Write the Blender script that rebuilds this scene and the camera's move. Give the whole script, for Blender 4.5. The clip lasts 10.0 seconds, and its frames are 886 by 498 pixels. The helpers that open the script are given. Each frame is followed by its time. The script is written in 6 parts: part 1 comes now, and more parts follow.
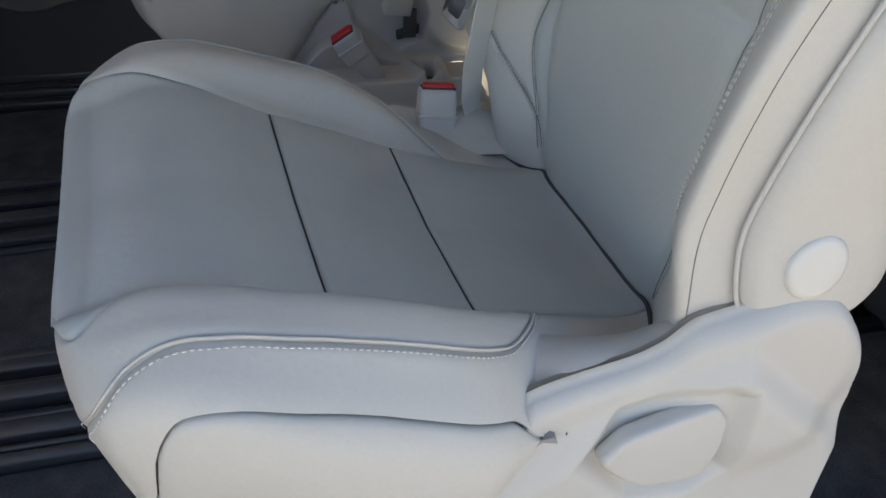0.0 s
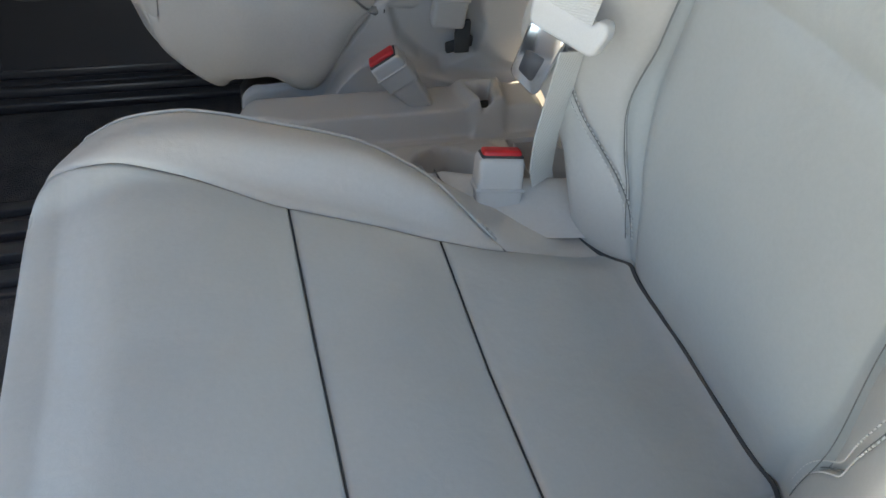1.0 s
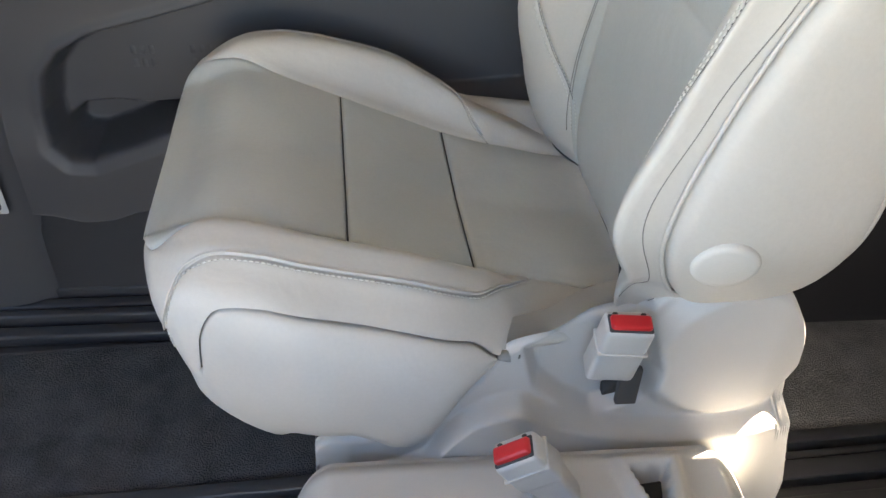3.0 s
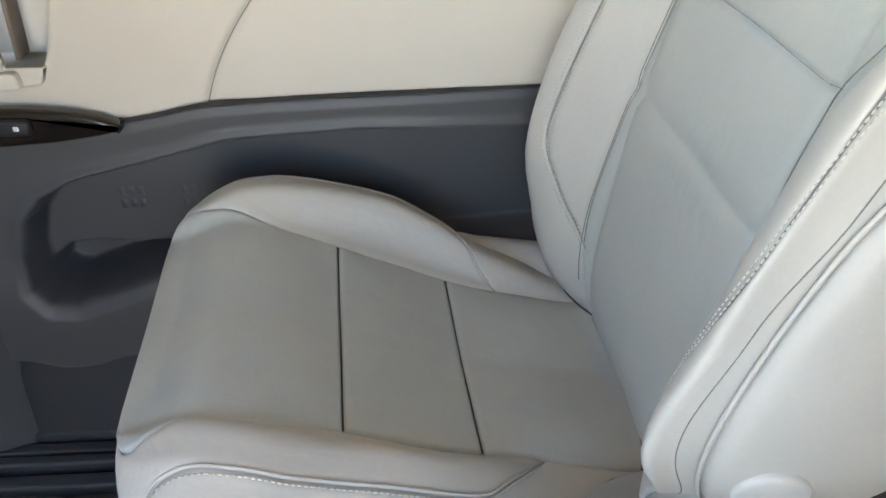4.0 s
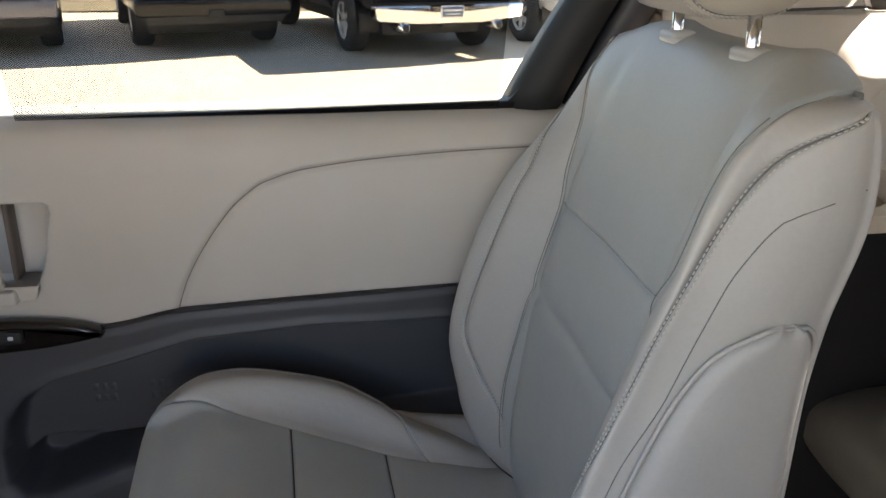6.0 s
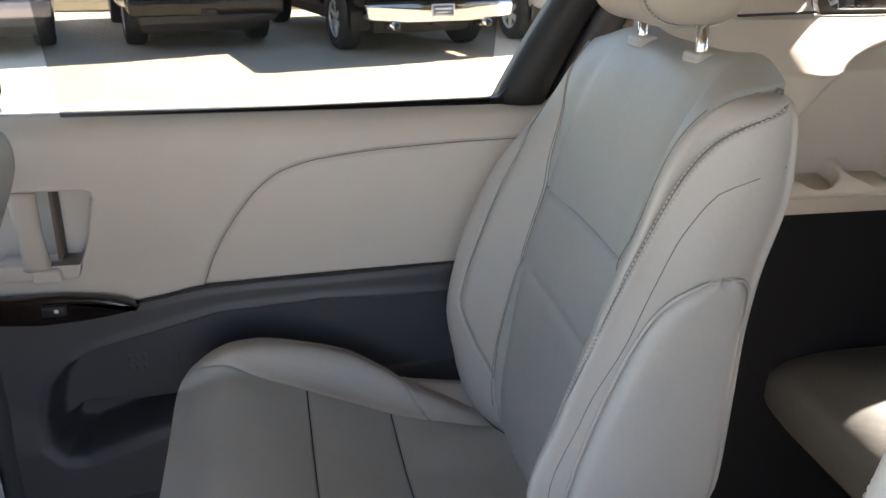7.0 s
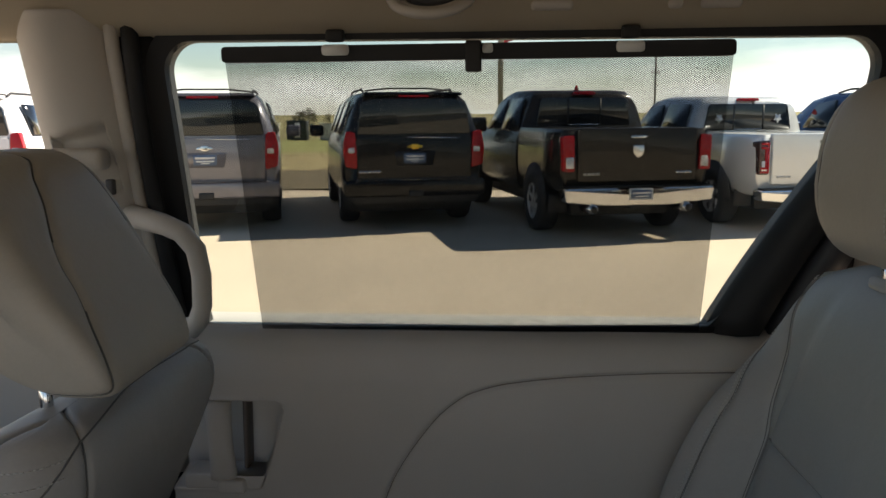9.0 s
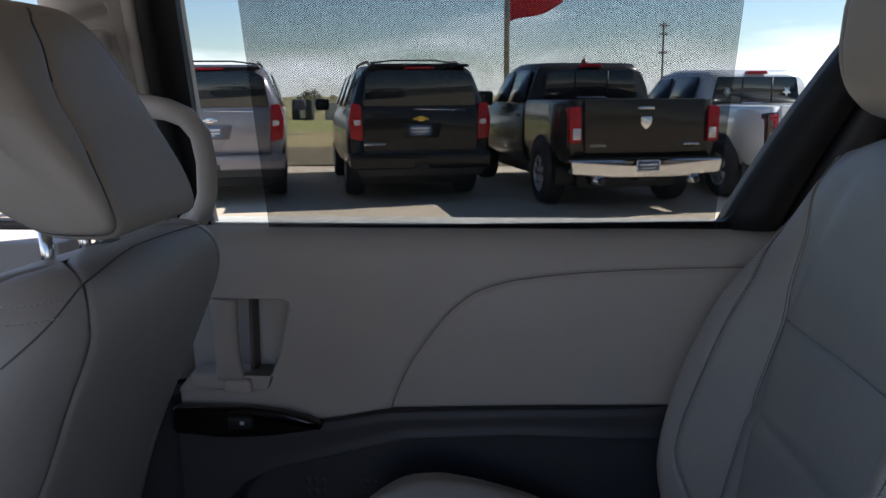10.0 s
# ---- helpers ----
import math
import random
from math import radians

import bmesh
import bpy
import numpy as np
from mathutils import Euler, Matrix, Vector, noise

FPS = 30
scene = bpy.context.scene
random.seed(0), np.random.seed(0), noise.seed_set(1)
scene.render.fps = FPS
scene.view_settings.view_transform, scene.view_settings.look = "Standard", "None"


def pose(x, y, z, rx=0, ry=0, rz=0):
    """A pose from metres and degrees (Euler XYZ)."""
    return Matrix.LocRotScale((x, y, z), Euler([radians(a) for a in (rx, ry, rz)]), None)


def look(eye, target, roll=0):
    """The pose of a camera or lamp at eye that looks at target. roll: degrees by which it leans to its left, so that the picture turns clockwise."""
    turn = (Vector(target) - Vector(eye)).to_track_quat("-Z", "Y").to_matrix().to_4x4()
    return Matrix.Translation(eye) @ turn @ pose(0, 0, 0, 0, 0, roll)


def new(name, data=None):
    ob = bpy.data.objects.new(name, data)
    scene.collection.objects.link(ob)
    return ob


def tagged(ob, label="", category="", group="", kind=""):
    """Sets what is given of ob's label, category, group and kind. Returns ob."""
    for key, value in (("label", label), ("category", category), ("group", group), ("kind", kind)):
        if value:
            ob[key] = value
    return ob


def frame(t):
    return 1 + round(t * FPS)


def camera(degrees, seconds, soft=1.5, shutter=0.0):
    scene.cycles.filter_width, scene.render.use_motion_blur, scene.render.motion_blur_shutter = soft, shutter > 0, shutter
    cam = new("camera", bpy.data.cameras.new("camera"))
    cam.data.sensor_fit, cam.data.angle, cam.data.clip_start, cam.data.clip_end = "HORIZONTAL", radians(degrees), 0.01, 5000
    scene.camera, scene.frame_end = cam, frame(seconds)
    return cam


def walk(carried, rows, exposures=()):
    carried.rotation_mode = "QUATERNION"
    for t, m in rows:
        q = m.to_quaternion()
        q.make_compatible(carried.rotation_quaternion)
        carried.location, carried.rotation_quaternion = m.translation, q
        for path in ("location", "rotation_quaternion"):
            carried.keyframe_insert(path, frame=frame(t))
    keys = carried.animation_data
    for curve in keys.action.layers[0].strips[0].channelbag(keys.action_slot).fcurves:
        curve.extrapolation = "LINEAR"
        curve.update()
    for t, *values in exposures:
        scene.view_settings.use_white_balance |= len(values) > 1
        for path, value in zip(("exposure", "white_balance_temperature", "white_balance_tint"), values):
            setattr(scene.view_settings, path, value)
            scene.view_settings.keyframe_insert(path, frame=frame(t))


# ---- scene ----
cam = camera(57.4, 10.0)
PATH = [
    (0, (-0.314, -1.092, 0.874), (0.17, 0.42, -0.343), 4.3),
    (0.5, (-0.302, -0.97, 0.88), (0.121, 0.505, -0.403), 3.5),
    (1, (-0.275, -0.843, 0.883), (0.109, 0.601, -0.447), 3.8),
    (1.5, (-0.263, -0.683, 0.877), (0.034, 0.801, -0.431), 3.3),
    (2, (-0.244, -0.56, 0.897), (-0.057, 0.929, -0.425), 2.4),
    (2.5, (-0.222, -0.459, 0.921), (-0.106, 1.074, -0.358), 0.9),
    (3, (-0.23, -0.339, 0.946), (-0.088, 1.223, -0.294), 1.4),
    (4.5, (-0.206, -0.21, 1.026), (-0.066, 1.526, 0.042), 0.5),
    (5, (-0.188, -0.242, 1.071), (0.003, 1.558, 0.221), 0.7),
    (6.5, (-0.24, -0.453, 1.116), (0.068, 1.384, 0.389), 0.3),
    (7, (-0.256, -0.517, 1.132), (0.055, 1.316, 0.393), 0.3),
    (7.5, (-0.331, -0.533, 1.127), (0.031, 1.316, 0.456), 1.0),
    (8, (-0.295, -0.459, 1.187), (-0.183, 1.467, 0.66), 0.4),
    (8.5, (-0.268, -0.432, 1.207), (-0.344, 1.53, 0.825), -0.2),
    (9, (-0.256, -0.424, 1.19), (-0.4, 1.543, 0.859), -0.4),
    (9.5, (-0.247, -0.416, 1.125), (-0.401, 1.548, 0.776), -0.3),
    (10, (-0.263, -0.423, 1.058), (-0.42, 1.535, 0.684), -0.4),
]
STOPS = [(0.0, 2.58, 7900, 13), (0.5, 2.84, 7750, 11), (1.0, 3.35, 8300, 11), (1.5, 3.42, 8500, 14), (2.5, 4.2, 8200, 15), (3.0, 4.5, 8150, 14), (4.5, 4.36, 7700, 12), (5.0, 3.85, 7950, 14), (6.5, 3.12, 7300, 18), (7.0, 3.25, 7300, 18), (7.5, 3.12, 7300, 17),
         (8.0, 1.95, 6900, 13), (8.5, 1.15, 7300, 14), (9.0, 1.15, 7200, 15), (9.5, 1.34, 6450, 20), (10.0, 1.12, 6100, 20)]
walk(cam, [(t, look(eye, target, roll)) for t, eye, target, roll in PATH], STOPS)

# world, sun
world = bpy.data.worlds.new("sky")
scene.world = world
world.use_nodes = True
wn = world.node_tree.nodes
sky = wn.new("ShaderNodeTexSky")
sky.sky_type = 'NISHITA'
sky.sun_disc = False
SUN_EL, SUN_AZ = 42.5, 60.0          # elevation, degrees from +y towards +x
sky.sun_elevation = radians(SUN_EL)
sky.sun_rotation = radians(SUN_AZ)
sky.air_density, sky.dust_density, sky.ozone_density = 0.95, 0.15, 1.7
wl = world.node_tree.links
way = wn.new("ShaderNodeTexCoord")
flat = wn.new("ShaderNodeMapping")
flat.inputs["Scale"].default_value = (2.2, 2.2, 9.0)
puffs = wn.new("ShaderNodeTexNoise")
puffs.inputs["Scale"].default_value, puffs.inputs["Detail"].default_value = 1.6, 7
wl.new(way.outputs["Generated"], flat.inputs[0])
wl.new(flat.outputs[0], puffs.inputs["Vector"])
sep0 = wn.new("ShaderNodeSeparateXYZ")
wl.new(way.outputs["Generated"], sep0.inputs[0])
low = wn.new("ShaderNodeMapRange")
low.inputs["From Min"].default_value, low.inputs["From Max"].default_value = 0.02, 0.15
low.inputs["To Min"].default_value, low.inputs["To Max"].default_value = 0.20, -0.30
wl.new(sep0.outputs["Z"], low.inputs["Value"])
both = wn.new("ShaderNodeMath")
wl.new(puffs.outputs["Fac"], both.inputs[0])
wl.new(low.outputs[0], both.inputs[1])
edge = wn.new("ShaderNodeMapRange")
edge.inputs["From Min"].default_value, edge.inputs["From Max"].default_value = 0.52, 0.80
wl.new(both.outputs[0], edge.inputs["Value"])
cloudy = wn.new("ShaderNodeMix")
cloudy.data_type = 'RGBA'
cloudy.inputs["B"].default_value = (13.5, 13.5, 13.8, 1)
wl.new(edge.outputs[0], cloudy.inputs["Factor"])
wl.new(sky.outputs[0], cloudy.inputs["A"])
wn["Background"].inputs["Strength"].default_value = 0.068
wl.new(cloudy.outputs["Result"], wn["Background"].inputs["Color"])
sun = new("sun", bpy.data.lights.new("sun", 'SUN'))
sun.data.energy, sun.data.angle, sun.data.color = 5.0, radians(0.53), (1.0, 0.95, 0.86)
ce, se = math.cos(radians(SUN_EL)), math.sin(radians(SUN_EL))
SUN_DIR = Vector((ce * math.sin(radians(SUN_AZ)), ce * math.cos(radians(SUN_AZ)), se))
sun.matrix_world = look(SUN_DIR * 30, (0, 0, 0))


# ---- materials
def material(name, color, rough=0.5, metal=0.0, var=0.06, grain=400.0, bump=0.1, dist=0.0004, stain=6.0, coat=0.0, spec=0.5):
    """Principled surface with two scales of colour variation and a fine relief."""
    m = bpy.data.materials.new(name)
    m.use_nodes = True
    nt = m.node_tree
    n, l = nt.nodes, nt.links
    b = n["Principled BSDF"]
    b.inputs["Metallic"].default_value = metal
    b.inputs["Coat Weight"].default_value = coat
    b.inputs["Specular IOR Level"].default_value = spec
    tc = n.new("ShaderNodeTexCoord")
    big = n.new("ShaderNodeTexNoise")
    big.inputs["Scale"].default_value = stain
    big.inputs["Detail"].default_value = 5
    fine = n.new("ShaderNodeTexNoise")
    fine.inputs["Scale"].default_value = grain
    fine.inputs["Detail"].default_value = 3
    l.new(tc.outputs["Object"], big.inputs["Vector"])
    l.new(tc.outputs["Object"], fine.inputs["Vector"])
    mix = n.new("ShaderNodeMath")
    mix.operation = 'MULTIPLY_ADD'
    mix.inputs[1].default_value = 0.6
    l.new(big.outputs["Fac"], mix.inputs[0])
    half = n.new("ShaderNodeMath")
    half.operation = 'MULTIPLY'
    half.inputs[1].default_value = 0.4
    l.new(fine.outputs["Fac"], half.inputs[0])
    l.new(half.outputs[0], mix.inputs[2])
    ramp = n.new("ShaderNodeMapRange")
    ramp.inputs["From Min"].default_value = 0.3
    ramp.inputs["From Max"].default_value = 0.7
    ramp.inputs["To Min"].default_value = 1.0 - var
    ramp.inputs["To Max"].default_value = 1.0 + var
    l.new(mix.outputs[0], ramp.inputs["Value"])
    col = n.new("ShaderNodeVectorMath")
    col.operation = 'SCALE'
    col.inputs[0].default_value = color[:3]
    l.new(ramp.outputs[0], col.inputs["Scale"])
    l.new(col.outputs[0], b.inputs["Base Color"])
    rr = n.new("ShaderNodeMapRange")
    rr.inputs["To Min"].default_value = max(0.02, rough - 0.06)
    rr.inputs["To Max"].default_value = min(1.0, rough + 0.06)
    l.new(big.outputs["Fac"], rr.inputs["Value"])
    l.new(rr.outputs[0], b.inputs["Roughness"])
    if bump:
        bp = n.new("ShaderNodeBump")
        bp.inputs["Strength"].default_value = bump
        bp.inputs["Distance"].default_value = dist
        l.new(fine.outputs["Fac"], bp.inputs["Height"])
        l.new(bp.outputs[0], b.inputs["Normal"])
    return m


def leather(name, color, rough=0.46, hole=False):
    """Grained leather: cells, soft wrinkles, slight tone shifts; hole: pin perforation."""
    m = material(name, color, rough, var=0.05, grain=260.0, bump=0.0, stain=9.0)
    n, l = m.node_tree.nodes, m.node_tree.links
    tc = n["Texture Coordinate"]
    cell = n.new("ShaderNodeTexVoronoi")
    cell.feature = 'DISTANCE_TO_EDGE'
    cell.inputs["Scale"].default_value = 650.0
    soft = n.new("ShaderNodeTexNoise")
    soft.inputs["Scale"].default_value = 14.0
    soft.inputs["Detail"].default_value = 3
    soft.inputs["Distortion"].default_value = 0.6
    for x in (cell, soft):
        l.new(tc.outputs["Object"], x.inputs["Vector"])
    b1 = n.new("ShaderNodeBump")
    b1.inputs["Strength"].default_value, b1.inputs["Distance"].default_value = 0.18, 0.0004
    b2 = n.new("ShaderNodeBump")
    b2.inputs["Strength"].default_value, b2.inputs["Distance"].default_value = 0.35, 0.006
    l.new(cell.outputs["Distance"], b1.inputs["Height"])
    l.new(soft.outputs["Fac"], b2.inputs["Height"])
    crease = n.new("ShaderNodeTexNoise")
    crease.inputs["Scale"].default_value, crease.inputs["Detail"].default_value = 60.0, 4
    crease.inputs["Distortion"].default_value = 1.2
    l.new(tc.outputs["Object"], crease.inputs["Vector"])
    b3 = n.new("ShaderNodeBump")
    b3.inputs["Strength"].default_value, b3.inputs["Distance"].default_value = 0.22, 0.0012
    l.new(crease.outputs["Fac"], b3.inputs["Height"])
    l.new(b2.outputs[0], b3.inputs["Normal"])
    l.new(b3.outputs[0], b1.inputs["Normal"])
    l.new(b1.outputs[0], n["Principled BSDF"].inputs["Normal"])
    return m


LEATHER = leather("grey leather", (0.468, 0.452, 0.42))
LEATHER_IN = leather("insert leather", (0.41, 0.426, 0.41), 0.38)
# Seat leather on the headrests, with warm bounced light put into the colour.
LEATHER_WARM_LIT = leather("headrest leather tinted by warm light", (0.50, 0.458, 0.39))
THREAD = material("grey thread", (0.60, 0.585, 0.55), 0.7, grain=900)
# Under-skin of the seat panels; seam shade is put into its darker grey.
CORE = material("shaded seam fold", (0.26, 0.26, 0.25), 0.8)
# Black for seams, and for shade put into gaps and recesses.
SEAM_GAP = material("dark seam and gap shade", (0.05, 0.05, 0.05), 0.9)
SEWN = material("grey seam fold", (0.19, 0.19, 0.18), 0.9)
PLASTIC = material("grey seat plastic", (0.47, 0.46, 0.44), 0.5, grain=900, bump=0.25)
PLASTIC_D = material("dark grey trim plastic", (0.062, 0.063, 0.070), 0.5, grain=900, bump=0.3)
BEIGE = material("beige trim plastic", (0.565, 0.522, 0.465), 0.55, grain=900, bump=0.25)
HEADLINER = material("beige headliner cloth", (0.50, 0.43, 0.32), 0.95, grain=1200, bump=0.4)
BLACK = material("black rubber", (0.015, 0.015, 0.016), 0.6, grain=500)
GLOSSY = material("dark wood lacquer", (0.012, 0.008, 0.006), 0.10, coat=0.2, stain=25.0, var=0.4, bump=0)
CHROME = material("chrome", (0.75, 0.75, 0.76), 0.12, 1.0, bump=0)
RED = material("red button plastic", (0.55, 0.015, 0.02), 0.35, bump=0)
WEB = material("light grey belt webbing", (0.66, 0.65, 0.61), 0.8, grain=1500, bump=0.5)
wave = WEB.node_tree.nodes.new("ShaderNodeTexWave")
wave.bands_direction, wave.wave_profile = 'DIAGONAL', 'SIN'
wave.inputs["Scale"].default_value, wave.inputs["Distortion"].default_value = 260.0, 1.0
WEB.node_tree.links.new(WEB.node_tree.nodes["Texture Coordinate"].outputs["Object"], wave.inputs["Vector"])
WEB.node_tree.links.new(wave.outputs["Fac"], WEB.node_tree.nodes["Bump"].inputs["Height"])
WEB.node_tree.nodes["Bump"].inputs["Strength"].default_value, WEB.node_tree.nodes["Bump"].inputs["Distance"].default_value = .6, .0007
CAP = material("pale cap plastic", (.56, .55, .52), .45, grain=800, bump=.1)
CARPET = material("dark grey carpet", (0.080, 0.084, 0.094), 1.0, var=0.5, grain=420, bump=1.0, dist=0.006, stain=22.0)
RAIL = material("dark seat rail", (0.046, 0.048, 0.055), 0.30, grain=600)
LOT = material("sunlit concrete lot", (0.58, 0.465, 0.345), 0.95, var=0.12, grain=40, bump=0.3, dist=0.004, stain=0.6)
# For the unseen ground by the open door; toned down to cut bounced light.
FILLER_GROUND = material("dim filler ground", (.17, .152, .128), .9, var=.2, grain=60, bump=.4, dist=.004, stain=.8)
GRASS = material("dry grass", (0.26, 0.22, 0.09), 1.0, var=0.3, grain=6, stain=0.4)


# ---- mesh helpers
def mesh_object(name, verts, faces, mat, parent=None, label="", smooth=True):
    me = bpy.data.meshes.new(name)
    me.from_pydata([tuple(map(float, v)) for v in verts], [], faces)
    me.materials.append(mat)
    if smooth:
        me.shade_smooth()
    me.update()
    ob = new(name, me)
    if parent is not None:
        ob.parent = parent
    if label:
        tagged(ob, label)
    return ob


def part(name, bm, mat, parent=None, label="", smooth=True):
    me = bpy.data.meshes.new(name)
    bm.to_mesh(me)
    bm.free()
    me.materials.append(mat)
    if smooth:
        me.shade_smooth()
    ob = new(name, me)
    if parent is not None:
        ob.parent = parent
    if label:
        tagged(ob, label)
    return ob


def thing(name, label, category, group="", kind="", at=(0, 0, 0)):
    ob = new(name)
    ob.location = at
    ob.empty_display_size = 0.05
    return tagged(ob, label, category, group, kind)


def box(size, at=(0, 0, 0), bevel=0.004, seg=2, rot=None, taper=None):
    """A bevelled block; taper: scale of the top in x and y."""
    bm = bmesh.new()
    bmesh.ops.create_cube(bm, size=1.0)
    for v in bm.verts:
        v.co = Vector((v.co.x * size[0], v.co.y * size[1], v.co.z * size[2]))
        if taper and v.co.z > 0:
            v.co.x *= taper[0]
            v.co.y *= taper[1]
    if bevel:
        bmesh.ops.bevel(bm, geom=bm.edges[:], offset=bevel, segments=seg, profile=0.6, affect='EDGES')
    if rot is not None:
        bm.transform(rot.to_matrix().to_4x4() if isinstance(rot, Euler) else rot)
    bm.transform(Matrix.Translation(at))
    return bm


def prism(outline, axis, lo, hi, bevel=0.004, seg=2):
    """A solid from a flat outline, pushed from lo to hi along an axis; the outline gives the two other coordinates in x, y, z order."""
    def put(p, c):
        return {"x": (c, p[0], p[1]), "y": (p[0], c, p[1]), "z": (p[0], p[1], c)}[axis]
    bm = bmesh.new()
    a = [bm.verts.new(put(p, lo)) for p in outline]
    b = [bm.verts.new(put(p, hi)) for p in outline]
    n = len(outline)
    bm.faces.new(a[::-1])
    bm.faces.new(b)
    for i in range(n):
        bm.faces.new((a[i], a[(i + 1) % n], b[(i + 1) % n], b[i]))
    bmesh.ops.recalc_face_normals(bm, faces=bm.faces)
    if bevel:
        rim = [e for e in bm.edges if len(e.link_faces) == 2 and e.calc_face_angle(0) > 0.6]
        bmesh.ops.bevel(bm, geom=rim, offset=bevel, segments=seg, profile=0.6, affect='EDGES')
    return bm


def rounded(points, r, n=5):
    """A flat outline with its corners rounded by r."""
    out, k = [], len(points)
    for i in range(k):
        p, a, b = (Vector(points[j % k]) for j in (i, i - 1, i + 1))
        da, db = (a - p), (b - p)
        rr = min(r, da.length * 0.48, db.length * 0.48)
        s, e = p + da.normalized() * rr, p + db.normalized() * rr
        for j in range(n + 1):
            t = j / n
            out.append(tuple((1 - t) ** 2 * s + 2 * t * (1 - t) * p + t * t * e))
    return out


def tube_data(points, r, n=8, closed=False, flat=1.0):
    """A swept tube along points."""
    P = [Vector(p) for p in points]
    k = len(P)
    verts, faces = [], []
    up = None
    for i in range(k):
        if closed:
            d = P[(i + 1) % k] - P[i - 1]
        else:
            d = P[min(i + 1, k - 1)] - P[max(i - 1, 0)]
        d.normalize()
        if up is None:
            up = Vector((0, 0, 1)) if abs(d.z) < 0.9 else Vector((1, 0, 0))
        side = d.cross(up).normalized()
        up = side.cross(d).normalized()
        rad = r[i] if isinstance(r, (list, tuple)) else r
        for j in range(n):
            a = 2 * math.pi * j / n
            verts.append(P[i] + side * (math.cos(a) * rad) + up * (math.sin(a) * rad * flat))
    for i in range(k if closed else k - 1):
        for j in range(n):
            a, b = i * n + j, i * n + (j + 1) % n
            c, d2 = ((i + 1) % k) * n + (j + 1) % n, ((i + 1) % k) * n + j
            faces.append((a, b, c, d2))
    if not closed:
        faces.append(tuple(range(n))[::-1])
        faces.append(tuple((k - 1) * n + j for j in range(n)))
    return verts, faces


def tube(name, points, r, mat, parent=None, label="", n=8, closed=False, flat=1.0):
    v, f = tube_data(points, r, n, closed, flat)
    return mesh_object(name, v, f, mat, parent, label)


def loft(name, loops, mat, parent=None, label="", caps=True):
    """A skin over closed loops of equal length."""
    n = len(loops[0])
    verts = [p for lp in loops for p in lp]
    faces = []
    for i in range(len(loops) - 1):
        for j in range(n):
            faces.append((i * n + j, i * n + (j + 1) % n, (i + 1) * n + (j + 1) % n, (i + 1) * n + j))
    if caps:
        faces.append(tuple(range(n))[::-1])
        faces.append(tuple((len(loops) - 1) * n + j for j in range(n)))
    return mesh_object(name, verts, faces, mat, parent, label)


def spline(keys):
    """A smooth curve through (position, value) keys, flat beyond its ends; works on arrays."""
    k = sorted(keys)
    xs, ys = np.array([p[0] for p in k], float), np.array([p[1] for p in k], float)
    d = np.diff(ys) / np.diff(xs)
    m = np.zeros(len(xs))
    for i in range(1, len(xs) - 1):
        m[i] = 0.0 if d[i - 1] * d[i] <= 0 else 2 * d[i - 1] * d[i] / (d[i - 1] + d[i])
    if len(xs) > 1:
        m[0], m[-1] = d[0], d[-1]

    def run(x):
        x = np.clip(np.asarray(x, float), xs[0], xs[-1])
        i = np.clip(np.searchsorted(xs, x) - 1, 0, len(xs) - 2)
        h = xs[i + 1] - xs[i]
        t = (x - xs[i]) / h
        return ((2 * t ** 3 - 3 * t ** 2 + 1) * ys[i] + (t ** 3 - 2 * t ** 2 + t) * h * m[i]
                + (3 * t ** 2 - 2 * t ** 3) * ys[i + 1] + (t ** 3 - t ** 2) * h * m[i + 1])
    return run


def through_knots(tk, P, t):
    """Catmull-Rom over knots tk, with values P (a list of arrays shaped as t)."""
    P = [np.broadcast_to(np.asarray(p, float), t.shape) for p in P]
    n = len(tk)
    M = []
    for i in range(n):
        a, b = max(i - 1, 0), min(i + 1, n - 1)
        M.append((P[b] - P[a]) / (tk[b] - tk[a]))
    out = np.zeros(t.shape)
    for i in range(n - 1):
        h = tk[i + 1] - tk[i]
        s = (t - tk[i]) / h
        val = ((2 * s ** 3 - 3 * s ** 2 + 1) * P[i] + (s ** 3 - 2 * s ** 2 + s) * h * M[i]
               + (3 * s ** 2 - 2 * s ** 3) * P[i + 1] + (s ** 3 - s ** 2) * h * M[i + 1])
        last = i == n - 2
        out = np.where((t >= tk[i]) & ((t <= tk[i + 1]) if last else (t < tk[i + 1])), val, out)
    return out


def normals(f, u, v, inside):
    e = 1e-4
    du = f(u + e, v) - f(u - e, v)
    dv = f(u, v + e) - f(u, v - e)
    n = np.cross(du, dv)
    ln = np.linalg.norm(n, axis=-1, keepdims=True)
    n = n / np.maximum(ln, 1e-12)
    p = f(u, v)
    s = np.sign(np.mean(np.sum(n * (p - np.asarray(inside)), -1)))
    return n * (s if s else 1.0)


def as_fn(b):
    return b if callable(b) else (lambda x: np.full(np.shape(x), float(b)))


